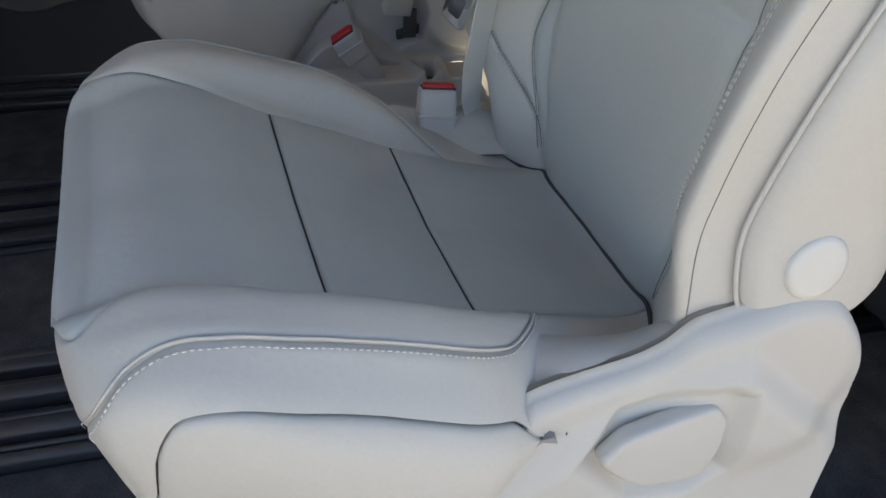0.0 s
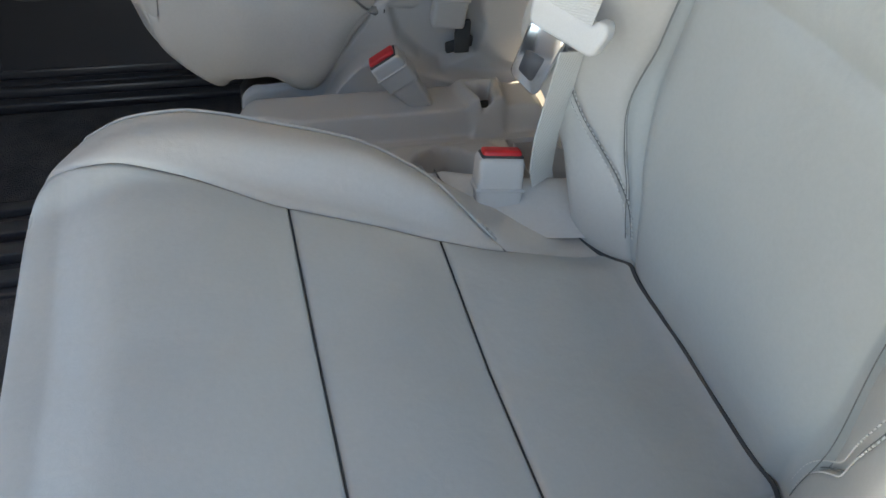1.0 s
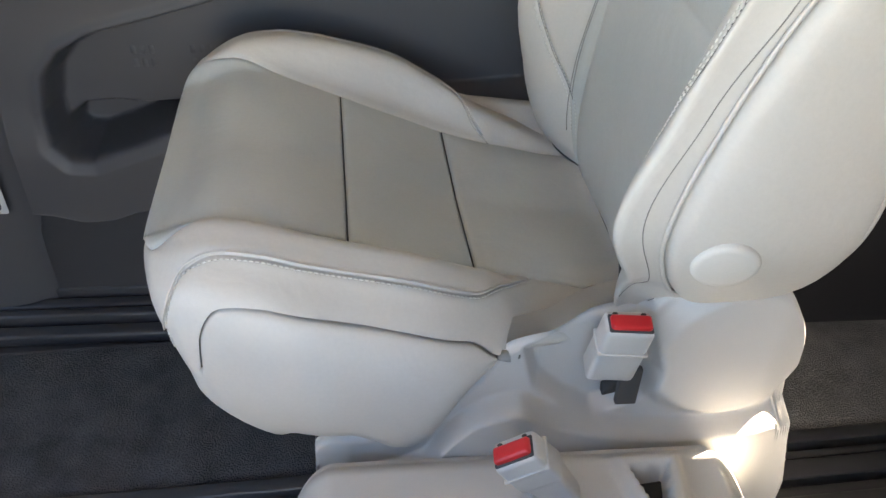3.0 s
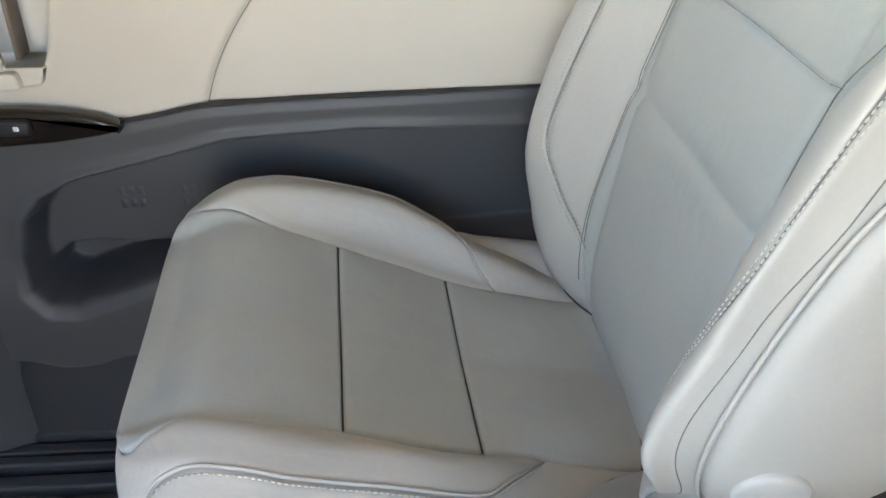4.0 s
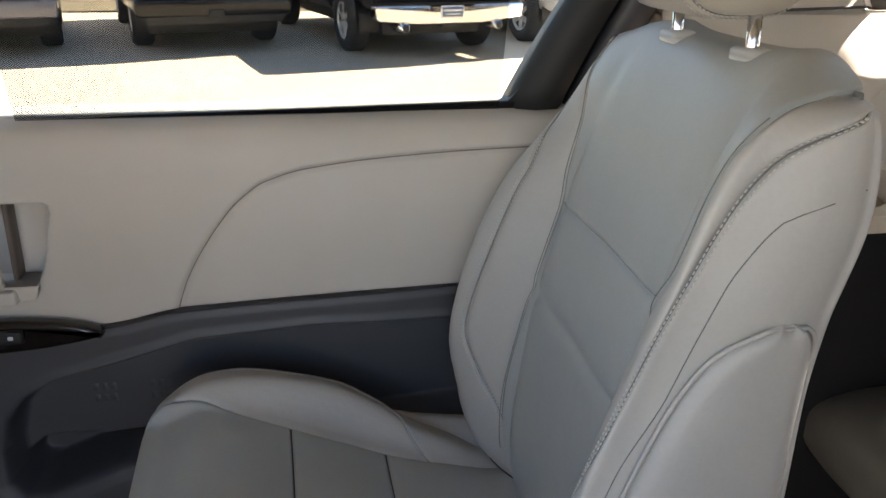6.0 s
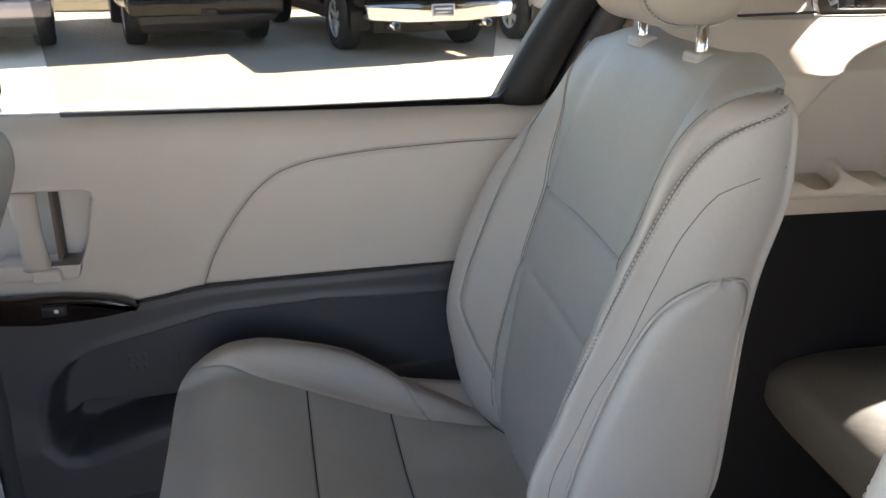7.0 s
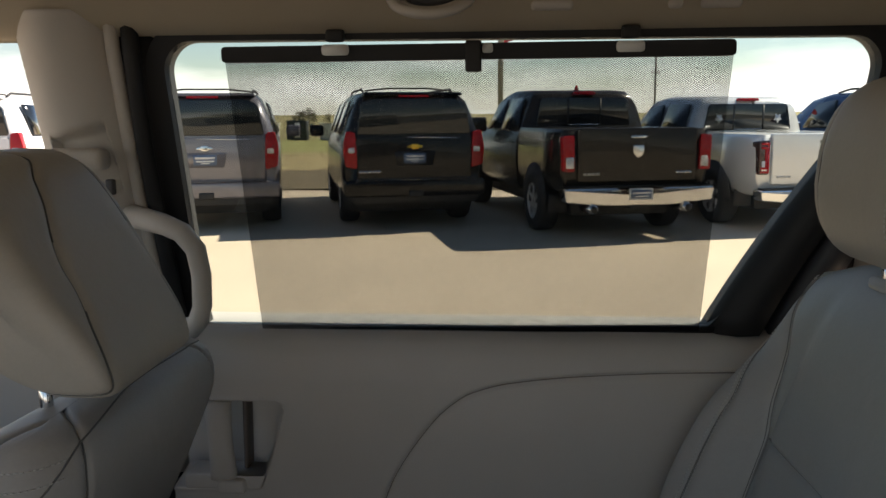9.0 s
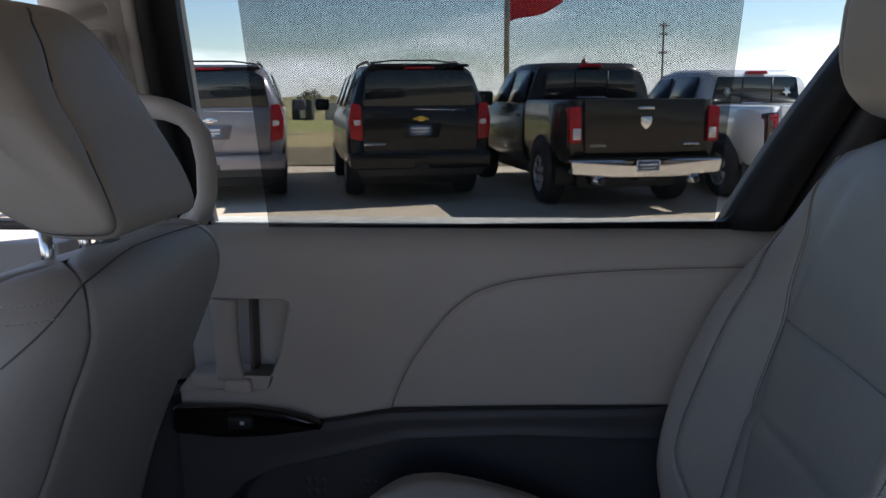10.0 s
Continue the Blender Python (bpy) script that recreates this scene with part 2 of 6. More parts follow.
def quilt(name, f, u0, u1, v0, v1, mat, parent, inside, label="", nu=30, nv=24, tuck=0.0046, soft=0.0026, puff=0.0, lift=0.0, open_edges="", steady=None):
    """One upholstery panel of the surface f(u, v): its borders roll in, so that panels meet in a seam. v0, v1 may follow u.
    open_edges: borders of "u0 u1 v0 v1" that do not roll in. steady: the u past which the surface closes and its normal is kept."""
    def ease(k):
        t = np.linspace(0, 1, k)
        return 0.05 * t + 0.95 * (0.5 - 0.5 * np.cos(math.pi * t))
    a, b = np.meshgrid(ease(nu), ease(nv), indexing="ij")
    u = u0 + (u1 - u0) * a
    lo, hi = as_fn(v0)(u), as_fn(v1)(u)
    v = lo + (hi - lo) * b
    p = f(u, v)
    n = normals(f, u if steady is None else np.minimum(u, steady), v, inside)

    def run(q, axis):
        d = np.linalg.norm(np.diff(q, axis=axis), axis=-1)
        z = np.zeros_like(np.take(d, [0], axis))
        return np.concatenate([z, np.cumsum(d, axis)], axis)
    lu, lv = run(p, 0), run(p, 1)
    gaps = []
    for key, g in (("u0", lu), ("u1", lu[-1:, :] - lu), ("v0", lv), ("v1", lv[:, -1:] - lv)):
        if key not in open_edges:
            gaps.append(g)
    off = np.full(u.shape, lift)
    if gaps:
        g = np.minimum.reduce(gaps)
        off = off - tuck * np.exp(-(g / soft) ** 1.3) + puff * (1 - np.exp(-(g / 0.03) ** 2))
    p = p + n * off[..., None]
    verts = p.reshape(-1, 3)
    faces = [(i * nv + j, (i + 1) * nv + j, (i + 1) * nv + j + 1, i * nv + j + 1) for i in range(nu - 1) for j in range(nv - 1)]
    return mesh_object(name, verts, faces, mat, parent, label)


def line_on(f, us, vs, inside, lift=0.0):
    us, vs = np.asarray(us, float), np.asarray(vs, float)
    return f(us, vs) + normals(f, us, vs, inside) * lift


def stitches(name, pts, mat, parent, step=0.0052, length=0.0034, r=0.0008, label=""):
    """A row of short threads along a line."""
    P = [Vector(p) for p in pts]
    run = [0.0]
    for a, b in zip(P, P[1:]):
        run.append(run[-1] + (b - a).length)

    def at(s):
        for i in range(len(P) - 1):
            if s <= run[i + 1]:
                t = (s - run[i]) / max(run[i + 1] - run[i], 1e-9)
                return P[i].lerp(P[i + 1], t)
        return P[-1]
    V, F, s = [], [], 0.0
    while s + length < run[-1]:
        a, m, b = at(s), at(s + length / 2), at(s + length)
        v, f = tube_data([a, m, b], [r * 0.7, r, r * 0.7], 5)
        F += [tuple(i + len(V) for i in q) for q in f]
        V += v
        s += step
    return tagged(mesh_object(name, V, F, mat, parent, label), kind="stuff")


# ---- ground and distance
GROUND = -.42
ground = part("ground", prism([(-900, -300), (900, -300), (900, 1500), (-900, 1500)], "z", GROUND - .2, GROUND - .02, 0), GRASS, smooth=False)
tagged(ground, "dry grass field that reaches the horizon", "ground", kind="structure")
lot = part("pavement", prism([(-120, -1.4), (120, -1.4), (120, 16.6), (-120, 16.6)], "z", GROUND - .1, GROUND, 0), LOT, smooth=False)
tagged(lot, "sunlit pale concrete parking lot", "pavement", kind="structure")
# Unseen ground added on the open side to set how much light bounces in.
filler_ground = part("road", prism([(-120, -60), (120, -60), (120, -1.4), (-120, -1.4)], "z", GROUND - .1, GROUND - .004, 0), FILLER_GROUND, smooth=False)
tagged(filler_ground, "unseen filler ground beside the van, toned to limit bounce light", "road", kind="structure")


def sheet(name, f, u0, u1, v0, v1, nu, nv, mat, parent=None, label="", skirt=None):
    """A fine grid of f(u, v); v0 and v1 may follow u. skirt: pushes the rim to a depth along an offset, to give it thickness."""
    a, b = np.meshgrid(np.linspace(0, 1, nu), np.linspace(0, 1, nv), indexing="ij")
    u = u0 + (u1 - u0) * a
    lo, hi = as_fn(v0)(u), as_fn(v1)(u)
    v = lo + (hi - lo) * b
    p = f(u, v)
    verts = [tuple(q) for q in p.reshape(-1, 3)]
    faces = [(i * nv + j, (i + 1) * nv + j, (i + 1) * nv + j + 1, i * nv + j + 1) for i in range(nu - 1) for j in range(nv - 1)]
    if skirt is not None:
        rim = ([i * nv for i in range(nu)] + [(nu - 1) * nv + j for j in range(1, nv)]
               + [i * nv + nv - 1 for i in range(nu - 2, -1, -1)] + [j for j in range(nv - 2, 0, -1)])
        k = len(verts)
        verts += [tuple(np.array(verts[i]) + np.array(skirt)) for i in rim]
        m = len(rim)
        for i in range(m):
            faces.append((rim[i], rim[(i + 1) % m], k + (i + 1) % m, k + i))
        faces.append(tuple(range(k, k + m)))
    return mesh_object(name, verts, faces, mat, parent, label)


def step(x, w):
    """0 below -w, 1 above w, smooth between."""
    t = np.clip((np.asarray(x, float) + w) / (2 * w), 0, 1)
    return t * t * (3 - 2 * t)


def dist_line(x, z, pts):
    d = np.full(np.shape(x), 9.0)
    for (ax, az), (bx, bz) in zip(pts, pts[1:]):
        lx, lz = bx - ax, bz - az
        t = np.clip(((x - ax) * lx + (z - az) * lz) / (lx * lx + lz * lz), 0, 1)
        d = np.minimum(d, np.hypot(x - ax - t * lx, z - az - t * lz))
    return d


def inside_poly(x, z, pts):
    """Signed distance to a closed outline, positive inside."""
    d = dist_line(x, z, list(pts) + [pts[0]])
    c = np.zeros(np.shape(x), bool)
    k = len(pts)
    for i in range(k):
        (ax, az), (bx, bz) = pts[i], pts[(i + 1) % k]
        hit = ((az > z) != (bz > z)) & (x < (bx - ax) * (z - az) / ((bz - az) or 1e-9) + ax)
        c ^= hit
    return np.where(c, d, -d)


# ---- floor, rails, sills
floor = part("floor", prism([(-1.9, -.80), (2.0, -.80), (2.0, .86), (-1.9, .86)], "z", -.06, -.012, 0), PLASTIC_D, smooth=False)
tagged(floor, "dark grey van floor pan", "floor", kind="structure")


def carpet_strip(y0, y1, x0=-1.8, x1=1.9):
    f = lambda u, v: np.stack([u, v, .006 * np.minimum(1, np.minimum(v - y0, y1 - v) / .02) ** .5 + .002 * np.sin(u * 9 + v * 13) * np.sin(v * 21)], -1)
    ob = sheet("floor_carpet", f, x0, x1, y0 + 1e-5, y1 - 1e-5, 60, 24, CARPET, None, "", (0, 0, -.03))
    return tagged(ob, "worn dark grey carpet on the van floor", "carpet", kind="structure")


def skewed(ob):
    """The tracks and the carpet between them run at the seats' slight angle."""
    at = Matrix.Translation((-.4, .3, 0))
    ob.matrix_basis = at @ Euler((0, 0, radians(2.8))).to_matrix().to_4x4() @ at.inverted()


skewed(carpet_strip(.352, .640, -1.2, .9))
carpet_strip(-.640, -.352)
skewed(carpet_strip(-.125, .125, -1.2, .9))
for side in (1, -1):
    rail = thing("seat_rail", "long dark seat track set in the floor", "rail", "seat rails")
    for y0, y1, h in ((.128, .146, .004), (.152, .178, .012), (.186, .202, .002), (.208, .238, .016), (.244, .262, .000), (.268, .300, .010), (.306, .318, .004), (.326, .348, .012)):
        a, b = sorted((side * y0, side * y1))
        part("rail_rib", prism(rounded([(a, -.012), (b, -.012), (b, h), (a, h)], .003, 2), "x", -1.2, .9, 0), RAIL, rail)
    if side > 0:
        skewed(rail)
    sill = thing("door_sill", "dark ridged plastic sill along the sliding door", "sill", "door sills")
    for y0, y1, h in ((.645, .672, .010), (.680, .700, .022), (.706, .728, .020), (.734, .80, .034)):
        a, b = sorted((side * y0, side * y1))
        part("sill_rib", prism(rounded([(a, -.012), (b, -.012), (b, h), (a, h)], .005, 3), "x", -1.8, .5, 0), RAIL, sill)

sill_panel = part("sill_trim", prism(rounded([(.736, -.01), (.80, -.01), (.80, .20), (.752, .20), (.742, .15)], .006, 3), "x", -.80, .31, 0), PLASTIC_D)
tagged(sill_panel, "dark inner sill panel under the sliding door", "trim", kind="structure")

# ---- headliner and the rest of the shell
ROOF = spline([(0, 1.405), (.40, 1.398), (.52, 1.388), (.585, 1.352), (.625, 1.316), (.650, 1.297), (.70, 1.291)])
headliner = sheet("ceiling", lambda u, v: np.stack([u, v, ROOF(np.abs(v)) + .0006 * np.sin(u * 4)], -1), -1.5, 1.95, -.70, .70, 40, 60, HEADLINER, None, "", (0, 0, .05))
tagged(headliner, "beige cloth headliner with rolled edges", "ceiling", kind="structure")
roof_skin = part("roof", prism([(-.70, 1.362), (-.62, 1.43), (-.5, 1.50), (.5, 1.50), (.62, 1.43), (.70, 1.362), (.66, 1.364), (.5, 1.47), (-.5, 1.47), (-.66, 1.364)], "x", -1.5, 1.95, 0), BLACK)
tagged(roof_skin, "outer roof shell of the van", "roof", kind="structure")


def wall(name, outline, axis, lo, hi, mat, label):
    return tagged(part(name, prism(outline, axis, lo, hi, .004), mat, smooth=False), label, "wall", kind="structure")


wall("wall_front", [(-.85, -.05), (.85, -.05), (.85, .78), (-.85, .78)], "x", -1.95, -1.85, PLASTIC_D, "dark dashboard end of the cabin")
wall("wall_rear", [(-.80, -.05), (.80, -.05), (.80, .92), (-.80, .92)], "x", 1.92, 1.98, PLASTIC_D, "dark trim inside the tailgate")
wall("wall_near_front", [(-1.9, -.05), (-.80, -.05), (-.80, 1.31), (-.92, 1.31), (-.96, .86), (-1.9, .86)], "y", -.86, -.76, BEIGE, "beige front door trim beside the opening")
wall("wall_near_rear", [(.46, -.05), (1.95, -.05), (1.95, .98), (.66, .98), (.60, 1.31), (.46, 1.31)], "y", -.86, -.76, BEIGE, "beige rear quarter trim beside the opening")
wall("body_side_far", [(-1.9, -.30), (1.95, -.30), (1.95, .855), (-1.9, .855)], "y", .868, .90, BLACK, "outer skin of the van's far side")
wall("body_side_near", [(-1.9, -.30), (1.95, -.30), (1.95, -.012), (-1.9, -.012)], "y", -.92, -.87, BLACK, "outer sill of the van's open side")
wall("door_far_front", [(-1.9, -.05), (-.965, -.05), (-.945, .84), (-1.9, .84)], "y", .74, .864, BEIGE, "beige front passenger door trim")

# ---- far B-pillar
pillar = thing("b_pillar", "beige upper and dark lower trim of the middle pillar", "pillar", kind="structure")


def pillar_face(u, v):
    # u: across the pillar, from its front edge to the door; v: height
    ang = np.clip(u, 0, 1)
    x = -.925 + .142 * ang + .02 * (1.3 - v)
    y = .775 - .27 * (v - .86) - .055 * np.sin(math.pi * np.clip(ang, 0, 1)) ** .6 + .03 * (1 - ang)
    rec = inside_poly(u, v, [(.28, 1.160), (.86, 1.180), (.90, 1.085), (.36, 1.09)])
    y = y + .022 * step(rec - .004, .006)
    return np.stack([x, y, v], -1)


sheet("upper_trim", pillar_face, 0, 1, .60, 1.325, 70, 150, BEIGE, pillar, "beige pillar trim with a belt guide recess", (0, .05, 0))
sheet("lower_trim", lambda u, v: np.stack([-.965 + .19 * u + .01 * (.6 - v), .742 - .035 * np.sin(math.pi * u) ** .7 + .01 * u - .03 * np.clip(.12 - v, 0, 1), v], -1), 0, 1, .0, .598, 40, 40, PLASTIC_D, pillar, "dark lower pillar trim", (0, .06, 0))
belt_guide = thing("belt_guide", "beige belt height adjuster on the pillar", "belt guide")
part("slider", box((.085, .030, .030), (-.836, .652, 1.131), .012, 3, None), BEIGE, belt_guide)
part("button", box((.012, .010, .022), (-.798, .664, 1.092), .003, 2), PLASTIC_D, belt_guide)
grab = thing("grab_handle", "beige moulded grab handle on the pillar", "grab handle")
tube("grip", [(-.790, .705, 1.047), (-.756, .675, 1.045), (-.722, .655, 1.041), (-.693, .645, 1.031), (-.674, .643, 1.008), (-.668, .643, .972), (-.670, .645, .928), (-.682, .655, .902), (-.703, .682, .886), (-.728, .720, .874)],
     [.017, .016, .015, .0145, .014, .0135, .0135, .014, .016, .018], BEIGE, grab, n=14)
sticker = thing("warning_label", "white and blue printed warning label on dark pillar", "label")
part("paper", prism(rounded([(-.868, .212), (-.798, .212), (-.798, .350), (-.868, .350)], .004, 2), "y", .7055, .7063, 0), material("label paper", (.75, .78, .80), .5), sticker)
ink, blue_ink = material("label ink", (.05, .06, .08), .6), material("label blue", (.18, .42, .62), .5)
part("heading_bar", prism([(-.866, .322), (-.800, .322), (-.800, .348), (-.866, .348)], "y", .7043, .7050, 0), blue_ink, sticker)
for i in range(7):
    part("print_bar", prism([(-.862, .302 - i * .008), (-.806 - .006 * (i % 3), .302 - i * .008), (-.806 - .006 * (i % 3), .306 - i * .008), (-.862, .306 - i * .008)], "y", .7043, .7050, 0), ink, sticker)
part("pictogram", prism(rounded([(-.850, .218), (-.806, .218), (-.806, .242), (-.850, .242)], .008, 3), "y", .7043, .7050, 0), ink, sticker)

# ---- far sliding door
door = thing("sliding_door", "closed sliding door with beige and dark grey trim", "car door")
ARC = [(-.437, .588), (-.425, .622), (-.405, .662), (-.376, .706), (-.345, .744), (-.305, .774), (-.25, .791), (-.15, .803), (0, .811), (.25, .816)]
ARC_X = spline([(.585, -.437), (.622, -.425), (.662, -.405), (.706, -.376), (.744, -.345), (.774, -.305), (.80, -.25)])
ARC_Z = spline([(-.437, .588), (-.425, .622), (-.405, .662), (-.376, .706), (-.345, .744), (-.305, .774), (-.25, .791), (-.15, .803), (0, .811), (.25, .816)])
SPLIT = spline([(-.78, .556), (-.60, .558), (-.52, .568), (-.437, .584), (-.30, .592), (-.05, .600), (.25, .607)])
DOOR_Y = spline([(.16, .742), (.30, .744), (.50, .742), (.60, .736), (.72, .728), (.79, .730), (.825, .738), (.848, .752), (.860, .772), (.864, .790)])
PULL = [(-.79, .759), (-.600, .759), (-.590, .755), (-.587, .744), (-.608, .665), (-.622, .634), (-.630, .622), (-.643, .615), (-.79, .612)]
POCKET = [(-.712, .315), (-.712, .372), (-.696, .428), (-.668, .462), (-.62, .487), (-.522, .512), (-.42, .540), (-.25, .552), (.24, .545), (.26, .40), (.0, .37), (-.45, .350), (-.55, .326), (-.615, .302), (-.66, .286), (-.692, .289)]

BOWL = [(-.705, .30), (-.697, .335), (-.672, .354), (-.630, .357), (-.58, .352), (-.30, .372), (-.30, .25), (-.705, .25)]


def door_upper(u, v):
    y = DOOR_Y(v)
    y = y + .05 * np.clip(-.60 - u, 0, 1) ** 1.5
    d = dist_line(u, v, ARC)
    inner = step(np.minimum(ARC_Z(u) - v, u + .437), .006) * (u > -.437)
    y = y + .0035 * inner - .004 * inner * step(d - .03, .03) + .0045 * np.exp(-(d / .0035) ** 2)
    rec = inside_poly(u, v, PULL)
    y = y + .062 * step(rec - .005, .007) - .004 * np.exp(-((rec - .001) / .005) ** 2)
    y = y + .010 * step(SPLIT(u) + .002 - v, .003)
    return np.stack([u, y, v], -1)


def door_lower(u, v):
    y = DOOR_Y(v) - .012 + .004 * step(v - SPLIT(u) + .007, .006)
    rec = inside_poly(u, v, POCKET)
    y = y + .058 * step(rec - .006, .008) - .005 * np.exp(-((rec + .004) / .008) ** 2)
    y = y + .050 * step(inside_poly(u, v, BOWL) - .004, .006) * step(rec - .008, .006)
    y = y - .014 * step(.34 - v, .05) * step(-(rec + .01), .01)
    y = y + .02 * step(u - .02, .2)
    return np.stack([u, y, v], -1)


sheet("upper_panel", door_upper, -.768, .31, SPLIT, .864, 300, 110, BEIGE, door, "beige padded upper door panel with a stitched arc", (0, .075, 0))
LOW = spline([(-.775, .202), (-.74, .197), (-.69, .184), (-.65, .187), (-.61, .200), (-.5, .212), (.31, .212)])
sheet("lower_panel", door_lower, -.772, .31, LOW, lambda u: SPLIT(u) + .001, 340, 140, PLASTIC_D, door, "dark grey lower door panel with a map pocket", (0, .128, 0))
arc_line = [(x, float(door_upper(np.array([x]), np.array([float(ARC_Z(x))]))[0, 1]) - .0006, float(ARC_Z(x))) for x in np.linspace(-.437, .24, 90)]
# Dark beige tube along the arc: groove shade put into the colour.
tube("arc_shade", arc_line, .0010, material("beige groove shade", (.24, .21, .18), .9), door, n=6)
for x in (-.585, -.50):
    for i in range(2):
        for k in range(3):
            part("moulded_mark", box((.009, .002, .014), (x + k * .013, float(door_lower(np.array([x + k * .013]), np.array([.437 - i * .02]))[0, 1]) + .0007, .437 - i * .02), .0008, 1), PLASTIC_D, door)
loops = []
for t in np.linspace(0, 1, 12):
    zc_, xc_, w_ = .634 + .124 * t, -.683 - .005 * t + .004 * math.sin(math.pi * t), .0215 - .003 * math.sin(math.pi * t)
    loops.append([(xc_ + w_ * math.copysign(abs(math.cos(a)) ** .7, math.cos(a)), .729 - .012 * math.sin(math.pi * t) + .013 * math.sin(a), zc_) for a in np.linspace(0, 2 * math.pi, 20, endpoint=False)])
loft("pull_handle", loops, BEIGE, door, "beige bowed inside door handle")
part("handle_foot", prism(rounded([(-.690, .616), (-.645, .616), (-.648, .637), (-.688, .637)], .006, 3), "y", .711, .752, .003, 2), BEIGE, door)
part("handle_base", prism(rounded([(-.745, .617), (-.625, .617), (-.615, .642), (-.745, .642)], .004, 2), "y", .724, .775, .003, 2), BEIGE, door)
# Solid brown strip; the shade in the slot is put into its colour.
part("slot_shade", prism([(-.657, .640), (-.650, .640), (-.648, .757), (-.655, .757)], "y", .746, .778, .002, 1), material("brown slot shade", (.15, .12, .10), .6), door)
bez = rounded([(-.775, .548), (-.69, .542), (-.62, .547), (-.56, .556), (-.534, .564), (-.560, .578), (-.60, .587), (-.65, .592), (-.775, .593)], .012, 4)
bezel = part("switch_bezel", prism(bez, "y", .711, .735, .009, 5), GLOSSY, door, "glossy dark wood-grain switch bezel")
part("window_switch", box((.038, .014, .020), (-.664, .710, .571), .004, 2), BLACK, bezel)
part("switch_mark", box((.007, .002, .006), (-.660, .7025, .572), .001, 1), material("switch mark", (.6, .65, .7), .5), bezel)


def glass_y(z):
    return .790 - .285 * (z - .86)


WIN = [(-.722, .846), (.050, .860), (.105, .945), (.150, 1.020), (.200, 1.115), (.228, 1.20), (.230, 1.258), (.205, 1.284), (-.690, 1.288), (-.716, 1.262)]


def on_glass(pts, off=0.0):
    return [(x, glass_y(z) + off, z) for x, z in pts]


def pane_between(name, outer, off0, off1, mat, parent, label=""):
    n = len(outer)
    v = on_glass(outer, off0) + on_glass(outer, off1)
    f = [tuple(range(n)), tuple(range(2 * n - 1, n - 1, -1))] + [(i, (i + 1) % n, n + (i + 1) % n, n + i) for i in range(n)]
    return mesh_object(name, v, f, mat, parent, label, smooth=False)


def ring_between(name, outer, inner, off0, off1, mat, parent, label=""):
    n = len(outer)
    v = on_glass(outer, off0) + on_glass(inner, off0) + on_glass(outer, off1) + on_glass(inner, off1)
    f = []
    for i in range(n):
        j = (i + 1) % n
        f += [(i, j, n + j, n + i), (2 * n + i, 3 * n + i, 3 * n + j, 2 * n + j), (i, 2 * n + i, 2 * n + j, j), (n + i, n + j, 3 * n + j, 3 * n + i)]
    return mesh_object(name, v, f, mat, parent, label, smooth=False)


def pane_material(name, tint, gloss=.06):
    m = bpy.data.materials.new(name)
    m.use_nodes = True
    n, l = m.node_tree.nodes, m.node_tree.links
    n.clear()
    o = n.new("ShaderNodeOutputMaterial")
    t = n.new("ShaderNodeBsdfTransparent")
    t.inputs[0].default_value = (*tint, 1)
    g = n.new("ShaderNodeBsdfGlossy")
    g.inputs["Roughness"].default_value = .02
    fr = n.new("ShaderNodeFresnel")
    fr.inputs[0].default_value = 1.45
    mx = n.new("ShaderNodeMixShader")
    l.new(fr.outputs[0], mx.inputs[0])
    l.new(t.outputs[0], mx.inputs[1])
    l.new(g.outputs[0], mx.inputs[2])
    l.new(mx.outputs[0], o.inputs[0])
    return m


DARK_PANE = pane_material("dark privacy glass", (.30, .31, .31))
PANE = pane_material("van window glass", (.86, .90, .88))
window = thing("window_1", "sliding door window in a black frame", "window", kind="structure")
wr = rounded(WIN, .03, 5)
pane_between("pane", wr, .010, .014, PANE, window, "clear side glass")


def grown(pts, d):
    """An outline pushed outwards by d."""
    c = Vector((sum(p[0] for p in pts) / len(pts), sum(p[1] for p in pts) / len(pts)))
    out, k = [], len(pts)
    for i in range(k):
        t = Vector(pts[(i + 1) % k]) - Vector(pts[i - 1])
        nrm = Vector((t.y, -t.x)).normalized()
        if nrm.dot(Vector(pts[i]) - c) < 0:
            nrm = -nrm
        out.append(tuple(Vector(pts[i]) + nrm * d))
    return out


ring_between("window_frame", grown(wr, .026), wr, -.004, .030, BLACK, window, "black window frame")
tube("rubber_seal", [(-.752, glass_y(.86) - .02, .86), (-.756, glass_y(1.0) - .02, 1.0), (-.757, glass_y(1.15) - .02, 1.15), (-.753, glass_y(1.26) - .017, 1.26), (-.750, glass_y(1.315) - .012, 1.315)], .012, BLACK, window, "black rubber door seal")
tube("beige_edge", [(-.772, glass_y(.86) - .02, .86), (-.777, glass_y(1.0) - .02, 1.0), (-.778, glass_y(1.15) - .02, 1.15), (-.775, glass_y(1.28) - .02, 1.28), (-.773, glass_y(1.318) - .016, 1.318)], .010, BEIGE, window)
part("sill_seal", prism(rounded([(-.72, .848), (.07, .862), (.07, .8720), (-.72, .8590)], .001, 2), "y", .778, .792, 0), BLACK, window)

# Filler added behind the seal to stop daylight leaking through the slit.
loft("gap_filler", [[(-.80, y, z), (-.728, y, z), (-.728, y + .03, z), (-.80, y + .03, z)] for z, y in ((.83, .796), (.98, .754), (1.227, .684), (1.30, .664))], BLACK, window, "added black filler behind the window frame gap")

